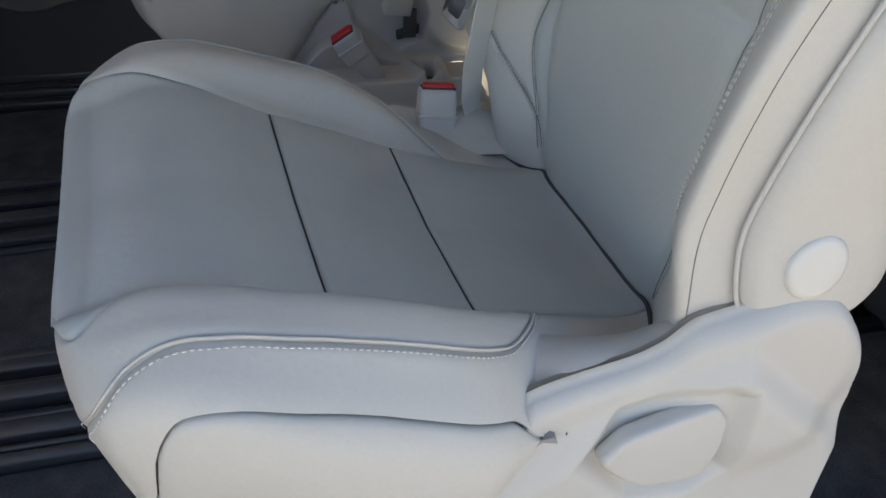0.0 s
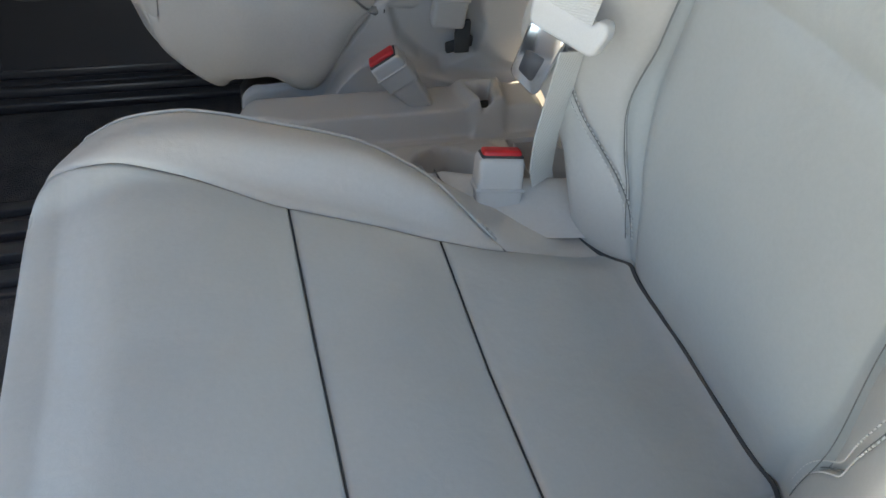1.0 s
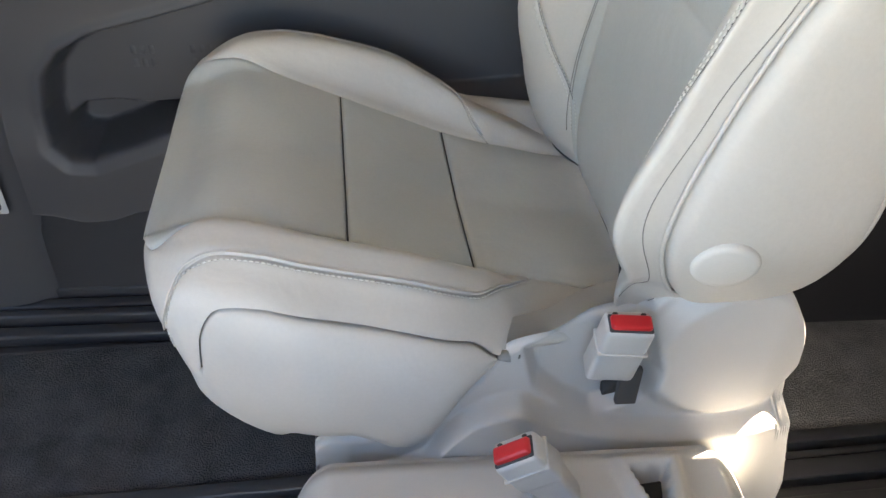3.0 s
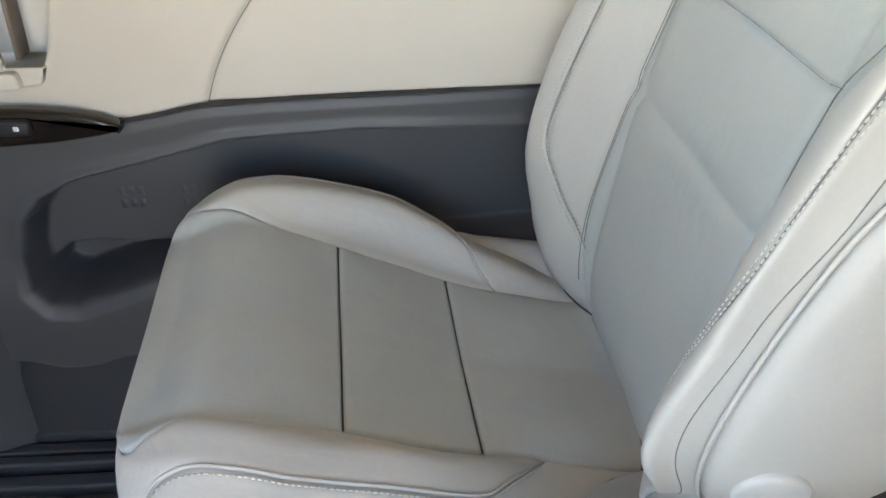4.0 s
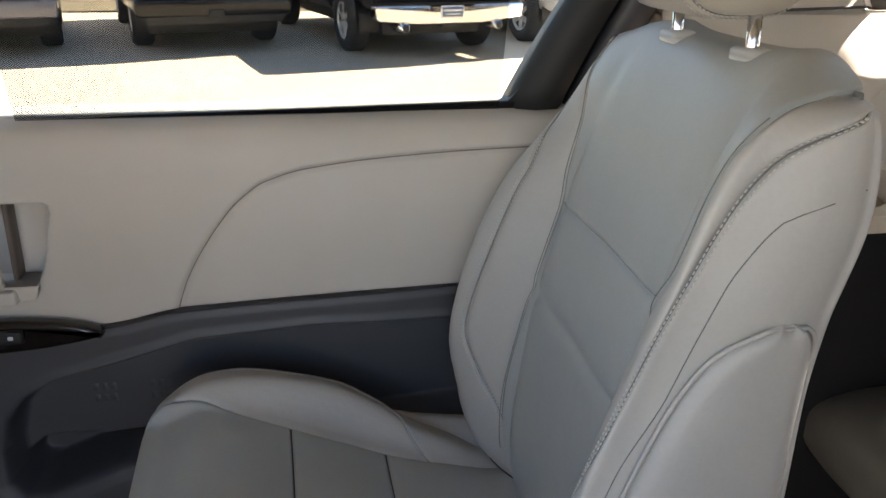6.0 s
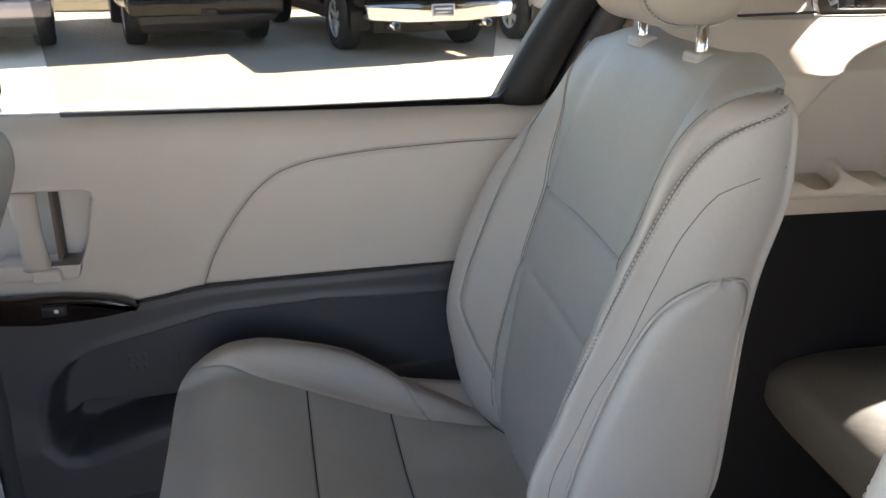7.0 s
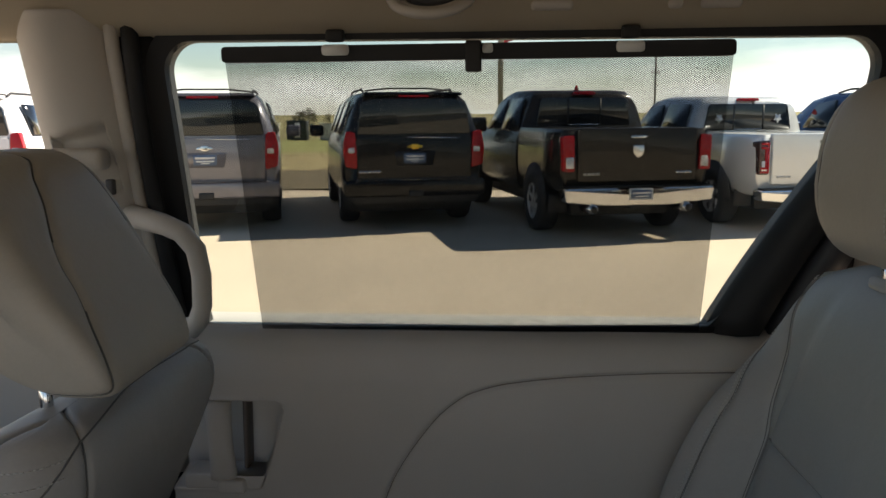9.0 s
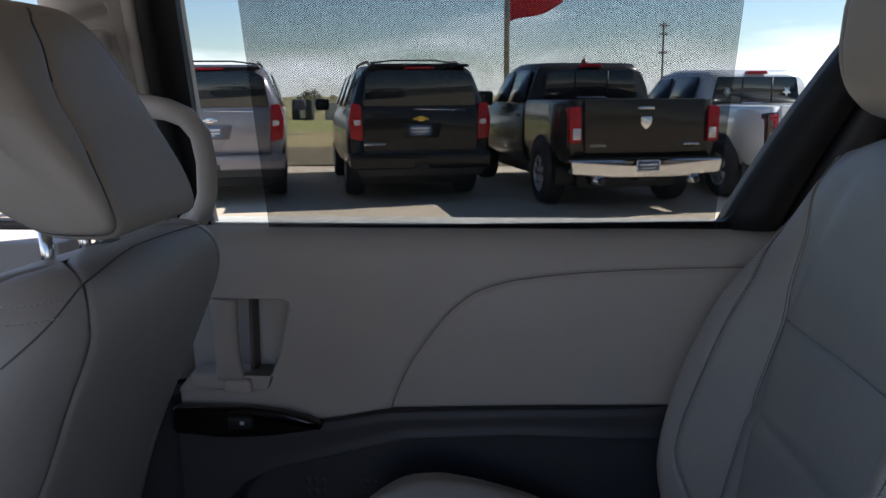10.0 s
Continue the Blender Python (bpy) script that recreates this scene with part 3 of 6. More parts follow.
quarter = thing("door_rear_trim", "black moulded trim behind the sliding window", "window trim")
loops = []
for t in np.linspace(0, 1, 14):
    z = .862 + .36 * t
    x0 = .052 + .150 * t + .05 * t * t
    wd = .085 - .028 * t
    yb = glass_y(z) + .01
    loops.append([(x0, yb, z), (x0 + .012, yb - .028, z), (x0 + wd * .45, yb - .042, z), (x0 + wd * .85, yb - .036, z), (x0 + wd, yb - .010, z), (x0 + wd, yb + .03, z), (x0, yb + .03, z)])
loft("moulding", loops, BLACK, quarter)
# Unseen block behind the moulding, added to stop sun through the window gap.
loft("sun_block", [[(p[0][0] + .018, p[0][1] + .02, p[0][2]), (p[0][0] + .17, p[0][1] + .02, p[0][2]), (p[0][0] + .17, p[0][1] + .095, p[0][2]), (p[0][0] + .040, p[0][1] + .095, p[0][2])] for p in loops], BLACK, quarter, "unseen black block added outside the glass against the sun")
loops = [[(p[4][0] + .004, p[4][1] - .016, p[4][2]), (p[4][0] + .020, p[4][1] - .026, p[4][2]), (p[4][0] + .034, p[4][1] - .018, p[4][2]), (p[4][0] + .070, p[4][1] + .012, p[4][2]), (p[4][0] + .070, p[4][1] + .03, p[4][2]), (p[4][0] + .004, p[4][1] + .03, p[4][2])] for p in loops]
loft("door_seal", loops, PLASTIC_D, quarter, "dark rubber door seal")

# ---- sun shade
shade = thing("sun_shade", "black mesh roller shade drawn up over the window", "sun shade")
m = bpy.data.materials.new("shade mesh")
m.use_nodes = True
n, l = m.node_tree.nodes, m.node_tree.links
b = n["Principled BSDF"]
b.inputs["Base Color"].default_value, b.inputs["Roughness"].default_value = (.007, .007, .008, 1), .9
b.inputs["Specular IOR Level"].default_value = .1
tc = n.new("ShaderNodeTexCoord")
sep = n.new("ShaderNodeSeparateXYZ")
l.new(tc.outputs["Object"], sep.inputs[0])
prod = None
for ax in ("X", "Z"):
    w = n.new("ShaderNodeMath")
    w.operation = 'MULTIPLY'
    w.inputs[1].default_value = 2 * math.pi / (.0040 if ax == "X" else .0023)
    l.new(sep.outputs[ax], w.inputs[0])
    s_ = n.new("ShaderNodeMath")
    s_.operation = 'SINE'
    l.new(w.outputs[0], s_.inputs[0])
    if prod is None:
        prod = s_
    else:
        q_ = n.new("ShaderNodeMath")
        q_.operation = 'MULTIPLY'
        l.new(prod.outputs[0], q_.inputs[0])
        l.new(s_.outputs[0], q_.inputs[1])
        prod = q_
rp = n.new("ShaderNodeMapRange")
rp.inputs["From Min"].default_value, rp.inputs["From Max"].default_value = -.26, .14
rp.inputs["To Min"].default_value, rp.inputs["To Max"].default_value = .06, .93
l.new(prod.outputs[0], rp.inputs["Value"])
tr = n.new("ShaderNodeBsdfTransparent")
mx = n.new("ShaderNodeMixShader")
l.new(rp.outputs[0], mx.inputs[0])
l.new(b.outputs[0], mx.inputs[1])
l.new(tr.outputs[0], mx.inputs[2])
l.new(mx.outputs[0], n["Material Output"].inputs["Surface"])
SHADE = m
sh = [(-.626, .850), (.039, .866), (.039, 1.262), (-.626, 1.260)]
pane_between("mesh", sh, -.0146, -.01344, SHADE, shade, "black perforated mesh")
pane_between("top_bar", rounded([(-.628, 1.258), (.040, 1.260), (.038, 1.280), (-.626, 1.278)], .006, 3), -.024, -.010, BLACK, shade, "black pull bar")
part("centre_tab", box((.021, .012, .040), (-.293, glass_y(1.27) - .030, 1.262), .003, 2), BLACK, shade)
for x in (-.473, -.094):
    part("hook", box((.024, .014, .016), (x, glass_y(1.290) - .022, 1.290), .004, 2), BLACK, shade)
    # Pale plate: daylight seen through the open eye, put into the colour.
    part("hook_eye", prism(rounded([(x - .018, 1.265), (x + .018, 1.265), (x + .018, 1.279), (x - .018, 1.279)], .005, 3), "y", glass_y(1.28) - .0275, glass_y(1.28) - .0265, 0), material("hook eye daylight", (.85, .85, .82), .4), shade)

# One more pale plate in place of daylight through the bar.
part("hook_eye", prism(rounded([(-.282, 1.266), (-.268, 1.266), (-.268, 1.278), (-.282, 1.278)], .004, 3), "y", glass_y(1.28) - .0275, glass_y(1.28) - .0265, 0), material("bar eye daylight", (.85, .85, .82), .4), shade)

# ---- headliner fittings
vent = thing("ceiling_vent", "round beige air vent in the headliner", "air vent")
VT = Matrix.Translation((-.345, .618, 1.336)) @ Euler((radians(34), 0, 0)).to_matrix().to_4x4()


def torus(R, r, n=40, m2=10, flat=1.0):
    pts = [(R * math.cos(2 * math.pi * i / n), R * math.sin(2 * math.pi * i / n), 0) for i in range(n)]
    return tube_data(pts, r, m2, True, flat)


for R, r, mat in ((.050, .007, BEIGE), (.040, .004, BEIGE), (.030, .003, PLASTIC_D)):
    v, f = torus(R, r)
    mesh_object("ring", [VT @ Vector(p) for p in v], f, mat, vent)
for i in range(5):
    bm = box((.07 - abs(i - 2) * .012, .004, .010), (0, (i - 2) * .012, .002), .001, 1)
    bm.transform(VT)
    part("vane", bm, PLASTIC_D, vent)
for x, w_, nm in ((-.195, .052, "coat_hook"), (-.045, .018, "coat_hook"), (.010, .050, "coat_hook")):
    hk = thing(nm, "beige moulded fitting on the headliner edge", "coat hook", "headliner fittings")
    bm = box((w_, .030, .014), (0, 0, 0), .006, 3)
    bm.transform(Matrix.Translation((x, .628, 1.327)) @ Euler((radians(34), 0, 0)).to_matrix().to_4x4())
    part("body", bm, BEIGE, hk)

# ---- far rear quarter
quarter_trim = thing("quarter_trim", "beige and dark rear quarter trim with a cup ledge", "car trim", kind="structure")
ARCH = [(.45, .78), (.52, .84), (.575, .90), (.62, .932), (.68, .952), (.76, .964), (.90, .968), (1.1, .96)]
ARCH_Z = spline(ARCH)


def quarter_face(u, v):
    low = np.clip((1.03 - v) / .115, 0, 1) * .115
    b = step(u - .47, .08)
    y = .772 - .03 * step(.98 - v, .10) * (1 - b) - .02 * step(.45 - u, .12) - low * b
    d = dist_line(u, v, ARCH)
    y = y + .040 * step(np.minimum(ARCH_Z(u) - v, u - .44), .008)
    y = y + .004 * np.exp(-(d / .006) ** 2) - .285 * np.clip(v - 1.0, 0, 1)
    return np.stack([u, y, v], -1)


sheet("upper_panel", quarter_face, .262, 1.9, .70, 1.000, 220, 80, BEIGE, quarter_trim, "beige quarter panel with a moulded arch", (0, .06, 0))
sheet("pillar_panel", quarter_face, .262, .575, .995, 1.325, 30, 40, BEIGE, quarter_trim, "beige rear pillar trim", (0, .05, 0))
part("joint", prism([(.44, 1.000), (.575, 1.004), (.575, 1.007), (.44, 1.003)], "y", .735, .765, 0), SEAM_GAP, quarter_trim)


def ledge(u, v):
    cup = np.minimum(np.hypot(u - .565, v - .672), np.hypot(u - .672, v - .672))
    z = .744 + .38 * np.clip(v - .628, 0, 1) - .07 * step(.041 - cup, .006) - .012 * step(.625 - v, .012)
    return np.stack([u, v, z], -1)


sheet("cup_ledge", ledge, .40, 1.9, .600, .765, 300, 60, BEIGE, quarter_trim, "beige ledge with cup wells", (0, 0, -.026))
sheet("lower_panel", lambda u, v: np.stack([u, .692 - .080 * step(u - .38, .06), v], -1), .27, 1.9, 0.0, .712, 90, 30, material("black ribbed trim", (.012, .012, .014), .8, grain=700, bump=.3, spec=.12), quarter_trim, "dark lower quarter trim", (0, .05, 0))
rear_glass = thing("window_2", "rear quarter window in a dark frame", "window", kind="structure")
RW = rounded([(.60, 1.008), (1.55, 1.012), (1.50, 1.29), (.57, 1.29)], .03, 4)
pane_between("pane", RW, .010, .014, PANE, rear_glass).visible_shadow = False
ring_between("window_frame", grown(RW, .018), RW, .006, .02, BLACK, rear_glass)
tailgate_glass = thing("window_3", "tailgate window behind the third row", "window", kind="structure")
tg = part("pane", prism([(-.66, .94), (.66, .94), (.62, 1.30), (-.62, 1.30)], "x", 1.94, 1.945, 0), DARK_PANE, tailgate_glass, smooth=False)
side_glass = thing("window_4", "dark rear side window behind the open door", "window", kind="structure")
part("pane", prism([(.60, .975), (1.93, .975), (1.90, 1.31), (.56, 1.31)], "y", -.775, -.770, 0), DARK_PANE, side_glass, smooth=False)


# ---- second-row captain's seats; "in" is the aisle side, "out" the door side
Z_IN = spline([(-0.44, 0.4668), (-0.39, 0.4812), (-0.35, 0.4756), (-0.31, 0.4604), (-0.27, 0.4434), (-0.2, 0.4140), (-0.14, 0.3897), (-0.05, 0.3648), (0.03, 0.3476), (0.08, 0.3676)])
BOL_IN = spline([(-0.42, 0.0193), (-0.36, 0.0240), (-0.28, 0.0323), (-0.2, 0.0391), (-0.14, 0.0310), (-0.09, 0.0090), (-0.03, -0.0020), (0.06, -0.0040)])
BOL_OUT = spline([(-0.42, 0.0214), (-0.36, 0.0283), (-0.28, 0.0434), (-0.2, 0.0509), (-0.14, 0.0445), (-0.09, 0.0300), (-0.03, 0.0170), (0.06, 0.0010)])
Z_LOW = spline([(-0.42, 0.2561), (-0.36, 0.2761), (-0.3, 0.2803), (-0.22, 0.2504), (-0.15, 0.3219), (-0.1, 0.3547), (0.06, 0.3520)])
HALF_IN = spline([(-0.42, 0.2687), (-0.3, 0.2973), (-0.2, 0.2944), (-0.08, 0.2493), (0.06, 0.2223)])
HALF_OUT = spline([(-0.42, 0.2647), (-0.3, 0.2944), (-0.2, 0.3007), (-0.08, 0.2558), (0.06, 0.2240)])
Q_NOSE, R_NOSE = .474, .068
Q_END = Q_NOSE + R_NOSE * math.pi / 2 - .004


def step01(t):
    t = np.clip(t, 0, 1)
    return t * t * (3 - 2 * t)


def q_of(x):
    return .06 - x


def cushion_surface(yc, out):
    """The cushion's skin: q runs from the back edge forwards and round the nose, v across, from -1 to 1."""
    def f(q, v):
        q, v = np.broadcast_arrays(np.asarray(q, float), np.asarray(v, float))
        th = np.clip((q - Q_NOSE) / R_NOSE, 0, math.pi / 2)
        x = .06 - np.minimum(q, Q_NOSE) - 0.05253 * np.sin(th)
        e = np.maximum(np.cos(th), 1e-4)
        zi, zb = Z_IN(x), Z_LOW(x)
        b = np.where(v > 0, BOL_OUT(x), BOL_IN(x))
        hw = np.where(v > 0, HALF_OUT(x), HALF_IN(x))
        k = hw / .264
        r1, r2, r3 = 0.6683 + 0.3317 * e ** .8, 0.425 + 0.575 * e ** .9, 0.2796 + 0.7204 * e ** .9
        a = np.abs(v)
        tk = (0, .30, .36, .46, .56, .66, .80, .92, 1)
        s = through_knots(tk, [0 * hw, 0.1293 * k, 0.1524 * k, 0.1778 * k * (.80 + .20 * e ** .7), 0.2020 * k * r1, 0.2244 * k * (r1 + r2) / 2, hw * r2, (hw - .008) * (r2 + r3) / 2, (hw - 0.06535) * r3], a)
        mid = zi * 0.8675 + zb * 0.1325
        z = through_knots(tk, [zi - .005, zi + .003, zi + .22 * b, zi + 1.04 * b, zi + 1.02 * b, zi + 0.7319 * b, mid, zb + 0.03199, zb], a)
        z = 0.459 + (z - 0.459) * e ** 1.033
        under = np.clip((-0.2381 - x) / .20, 0, 1)
        x = x + (0.224 * np.clip(0.4387 - z, 0, 1) + 1.906 * np.clip(0.3563 - z, 0, 1) ** 1.5) * under
        return np.stack([x, yc + out * np.sign(v) * s, z], -1)
    return f


Q_SEAM_1, Q_SEAM_2, Q_PIPE = 0.3291, 0.1967, 0.1345
V_EDGE = spline([(0, 0.4450), (0.26, 0.3243), (0.33, 0.3244), (0.39, 0.3536), (0.44, 0.3996), (0.494, 0.4852), (0.534, 0.6020), (0.5768, 0.6994)])
V_EDGE_OUT = spline([(0, 0.3857), (0.26, 0.3059), (0.33, 0.3164), (0.39, 0.3307), (0.44, 0.3904), (0.494, 0.4720), (0.534, 0.6059), (0.5768, 0.7006)])
V_PIPE = spline([(0.1345, 0.3850), (0.152, 0.4469), (0.173, 0.5196), (0.21, 0.6120), (0.31, 0.6192), (0.43, 0.6408), (0.474, 0.6788), (0.514, 0.8252), (0.554, 0.8600), (0.5768, 0.9000)])
V_PIPE_OUT = spline([(0.1345, 0.3500), (0.152, 0.4019), (0.173, 0.5269), (0.21, 0.6123), (0.31, 0.6221), (0.43, 0.6511), (0.474, 0.6929), (0.514, 0.7834), (0.554, 0.8900), (0.5768, 0.9000)])
Q_OV = Q_NOSE + .036
V_OVAL = spline([(0.185, 0.8095), (0.22, 0.7405), (0.31, 0.7373), (0.4, 0.7547), (0.445, 0.7738), (0.486, 0.8457), (0.502, 0.8433), (0.51, 1.0000)])
V_LOW = spline([(q_of(-.125), 0.8095), (q_of(-.16), .89), (q_of(-.27), 1.0), (Q_OV, 1.0)])

X_FACE = spline([(0.33, 0.0648), (0.375, 0.0404), (0.42, 0.0361), (0.47, 0.0390), (0.6, 0.0523), (0.763, 0.0863), (0.9, 0.1299), (1.03, 0.1653)])
X_BACK = spline([(0.34, 0.1082), (0.4, 0.1260), (0.467, 0.1715), (0.65, 0.1883), (0.8, 0.1952), (0.9, 0.2111), (0.97, 0.2090)])
B_BOL_IN = spline([(0.34, 0.0311), (0.45, 0.0414), (0.56, 0.0886), (0.65, 0.0697), (0.78, 0.0576), (0.9, 0.0611), (1, 0.0634)])
B_BOL_OUT = spline([(0.34, 0.0299), (0.45, 0.0569), (0.56, 0.0811), (0.65, 0.0759), (0.78, 0.0537), (0.9, 0.0084), (1, -0.0012)])
B_HALF_IN = spline([(0.34, 0.186), (0.4, 0.196), (0.445, 0.216), (0.475, 0.2440), (0.56, 0.2747), (0.72, 0.2682), (0.85, 0.2780), (0.95, 0.2802), (1.03, 0.2669)])
B_HALF_OUT = spline([(0.34, 0.2499), (0.4, 0.2604), (0.47, 0.2759), (0.56, 0.2651), (0.72, 0.2631), (0.85, 0.2479), (0.95, 0.2316), (1.03, 0.2254)])
H_TOP, R_TOP = .888, .088
H_END = H_TOP + R_TOP * math.pi / 2
H_SEAM, H_FOLD = 0.7748, .655


def back_surface(yc, out, turn, shift):
    """The backrest's skin: h runs up and over the top, v from the middle of the face round to the middle of the rear.
    turn, shift: how the backrest stands on its cushion, in degrees and metres."""
    ca, sa = math.cos(radians(turn)), math.sin(radians(turn))

    def f(h, v):
        h, v = np.broadcast_arrays(np.asarray(h, float), np.asarray(v, float))
        th = np.clip((h - H_TOP) / R_TOP, 0, math.pi / 2)
        z = np.minimum(h, H_TOP) + 0.1030 * np.sin(th)
        e = np.maximum(np.cos(th), 1e-4)
        xf, xb = X_FACE(z), X_BACK(z)
        b = np.where(v > 0, B_BOL_OUT(z), B_BOL_IN(z))
        hw = np.where(v > 0, B_HALF_OUT(z), B_HALF_IN(z)) * (0.8487 + 0.1513 * e ** .5)
        k = hw / .277
        a = np.abs(v)
        tk = (0, .28, .34, .46, .55, .64, .74, .88, .94, 1)
        s = through_knots(tk, [0 * hw, 0.1365 * k, 0.1539 * k, 0.2113 * k, 0.2555 * k, hw - .014, hw, hw - .010, hw - .040, 0 * hw], a)
        x = through_knots(tk, [xf + .004, xf, xf + .004, xf - 0.6575 * b, xf - b, xf - 0.7284 * b + .006, xf * 0.8276 + xb * 0.1724, xb - 0.0190, xb - .004, xb + .004], a)
        x = x + .0045 * np.exp(-((h - H_FOLD) / .010) ** 2) * step01((.42 - a) / .10)
        rear = .225 - .026 * step01((a - .36) / .40)
        x = rear + (x - rear) * e ** 0.5424
        y = out * np.sign(v) * s
        z = z + (.007 * np.exp(-((a - .36) / .12) ** 2) - .013 * step01((a - .38) / .28)) * np.sin(th) ** 6
        return np.stack([-.10 + ca * (x + .10) - sa * y + shift[0], yc + sa * (x + .10) + ca * y + shift[1], z + shift[2]], -1)
    return f


B_EDGE = spline([(0.34, 0.3900), (0.5, 0.3785), (0.6, 0.3644), (0.7, 0.3525), (0.763, 0.3482), (0.82, 0.3795), (0.88, 0.4285), (0.93, 0.5251), (1.026, 0.6102)])
B_EDGE_IN = spline([(0.34, 0.3585), (0.42, 0.3744), (0.5, 0.3809), (0.58, 0.3573), (0.66, 0.3554), (0.72, 0.3644), (0.763, 0.3835), (0.8, 0.4492), (0.848, 0.5100), (0.888, 0.5118), (0.926, 0.5081), (0.964, 0.5368), (1.026, 0.5752)])
B_STITCH = spline([(0.34, 0.3520), (0.42, 0.3686), (0.5, 0.4613), (0.58, 0.4746), (0.7, 0.5496), (0.8, 0.5839), (0.851, 0.6036), (0.887, 0.6196), (0.931, 0.6523), (0.958, 0.7081), (0.979, 0.8139), (0.992, 0.8887), (1.026, 0.9199)])
B_STITCH_OUT = spline([(0.34, 0.3648), (0.42, 0.3665), (0.5, 0.4411), (0.58, 0.4930), (0.7, 0.4826), (0.8, 0.4858), (0.851, 0.5393), (0.887, 0.5950), (0.931, 0.6370), (0.958, 0.6757), (0.979, 0.7451), (0.992, 0.8572), (1.026, 0.8981)])
B_THIRD = spline([(0.4, 0.5549), (0.48, 0.6388), (0.58, 0.6241), (0.66, 0.6365), (0.74, 0.6644), (0.8, 0.6679), (0.838, 0.6700), (0.872, 0.6830), (0.894, 0.7017), (0.905, 0.7589), (0.912, 0.8746), (0.914, 0.9120)])
B_THIRD_OUT = spline([(0.4, 0.5232), (0.48, 0.5960), (0.58, 0.6182), (0.66, 0.6188), (0.74, 0.6282), (0.8, 0.6460), (0.838, 0.6607), (0.872, 0.6772), (0.894, 0.7165), (0.905, 0.7862), (0.912, 0.8896), (0.914, 0.9247)])
W_FRONT = spline([(.452, .765), (.457, .715), (.466, .686), (.48, .670), (.50, .661), (.54, .6555), (.62, .6555), (.70, .667), (.74, .677), (.77, .690), (.79, .711), (.803, .745), (.81, .788)])
W_FRONT_OUT = spline([(.452, .765), (.457, .722), (.466, .696), (.48, .680), (.50, .671), (.54, .667), (.62, .673), (.70, .681), (.74, .686), (.77, .695), (.79, .714), (.803, .746), (.81, .785)])
W_BACK = spline([(0.452, 0.7720), (0.46, 0.8214), (0.49, 0.8839), (0.56, 0.8870), (0.72, 0.8871), (0.782, 0.8746), (0.802, 0.8469), (0.81, 0.8000)])


def headrest(parent, cx, cy, cz, hx, hy, hz, lean, mats, posts=True, vs=.60, soft=.55, sewn=(-1, 1), gap=.075, low=None):
    """A padded headrest: a centre band and two side cheeks, on two posts."""
    def f(u, v):
        u, v = np.broadcast_arrays(np.asarray(u, float), np.asarray(v, float))
        a = u * math.pi
        cu, su = np.cos(a), np.sin(a)
        p = .62
        lx = np.sign(cu) * np.abs(cu) ** p
        lz = np.sign(su) * np.abs(su) ** p
        w = np.clip(np.abs(v), 0, 1)
        cheek = np.maximum(1 - np.clip((w - soft) / (1 - soft), 0, 1) ** 2.6, 0) ** .5
        k = .01 + .99 * cheek
        taper = 1 - .14 * np.clip(-lz, 0, 1)
        x = cx - hx * lx * k + lean * lz * hz * k + .012 * lz * lz
        z = cz + hz * lz * (.01 + .99 * cheek ** .8)
        y = cy + hy * np.sign(v) * np.minimum(w, 1) * taper
        return np.stack([x, y, z], -1)
    c = (cx, cy, cz)
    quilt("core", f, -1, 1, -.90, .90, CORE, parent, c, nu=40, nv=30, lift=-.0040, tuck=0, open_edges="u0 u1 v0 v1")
    low = low or as_fn(-vs)
    band = quilt("centre_panel", f, -1, 1, low, vs, mats[1], parent, c, nu=64, nv=26, open_edges="u0 u1", soft=.005)
    quilt("cheek", f, -1, 1, vs, 1.0, mats[0], parent, c, nu=64, nv=22, open_edges="u0 u1 v1", soft=.005)
    quilt("cheek", f, -1, 1, -1.0, low, mats[0], parent, c, nu=64, nv=22, open_edges="u0 u1 v0", soft=.005)
    u = np.linspace(-.96, .96, 90)
    for w in (low(u), np.full(90, vs)):
        tube("seam", line_on(f, u, w, c, -.0030), .0008, SEWN, parent, n=6)
    for s in sewn:
        u = np.linspace(-.9, .9, 60)
        stitches("stitching", line_on(f, u, np.full(60, s * (vs + .045)), c, .0004), THREAD, parent)
        stitches("stitching", line_on(f, u, np.full(60, s * (vs - .045)), c, .0004), THREAD, parent)
    if posts:
        for s in (-1, 1):
            tube("post", [(cx + .012, cy + s * gap, cz - hz + .03), (cx + .016, cy + s * gap, cz - hz - .085)], .0065, CHROME, parent, "chrome headrest post", n=14)
    return band


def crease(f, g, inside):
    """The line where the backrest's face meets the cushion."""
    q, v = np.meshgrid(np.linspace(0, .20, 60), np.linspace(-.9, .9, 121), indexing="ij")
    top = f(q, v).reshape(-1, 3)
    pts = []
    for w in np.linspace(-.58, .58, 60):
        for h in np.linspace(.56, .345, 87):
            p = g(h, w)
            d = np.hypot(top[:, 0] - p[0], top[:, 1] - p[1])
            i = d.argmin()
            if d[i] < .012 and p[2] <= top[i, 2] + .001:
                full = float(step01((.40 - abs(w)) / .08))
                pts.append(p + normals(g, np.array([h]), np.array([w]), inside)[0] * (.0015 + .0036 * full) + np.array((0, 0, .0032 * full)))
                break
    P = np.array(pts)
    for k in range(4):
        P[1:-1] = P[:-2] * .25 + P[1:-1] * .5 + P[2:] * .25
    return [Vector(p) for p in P]


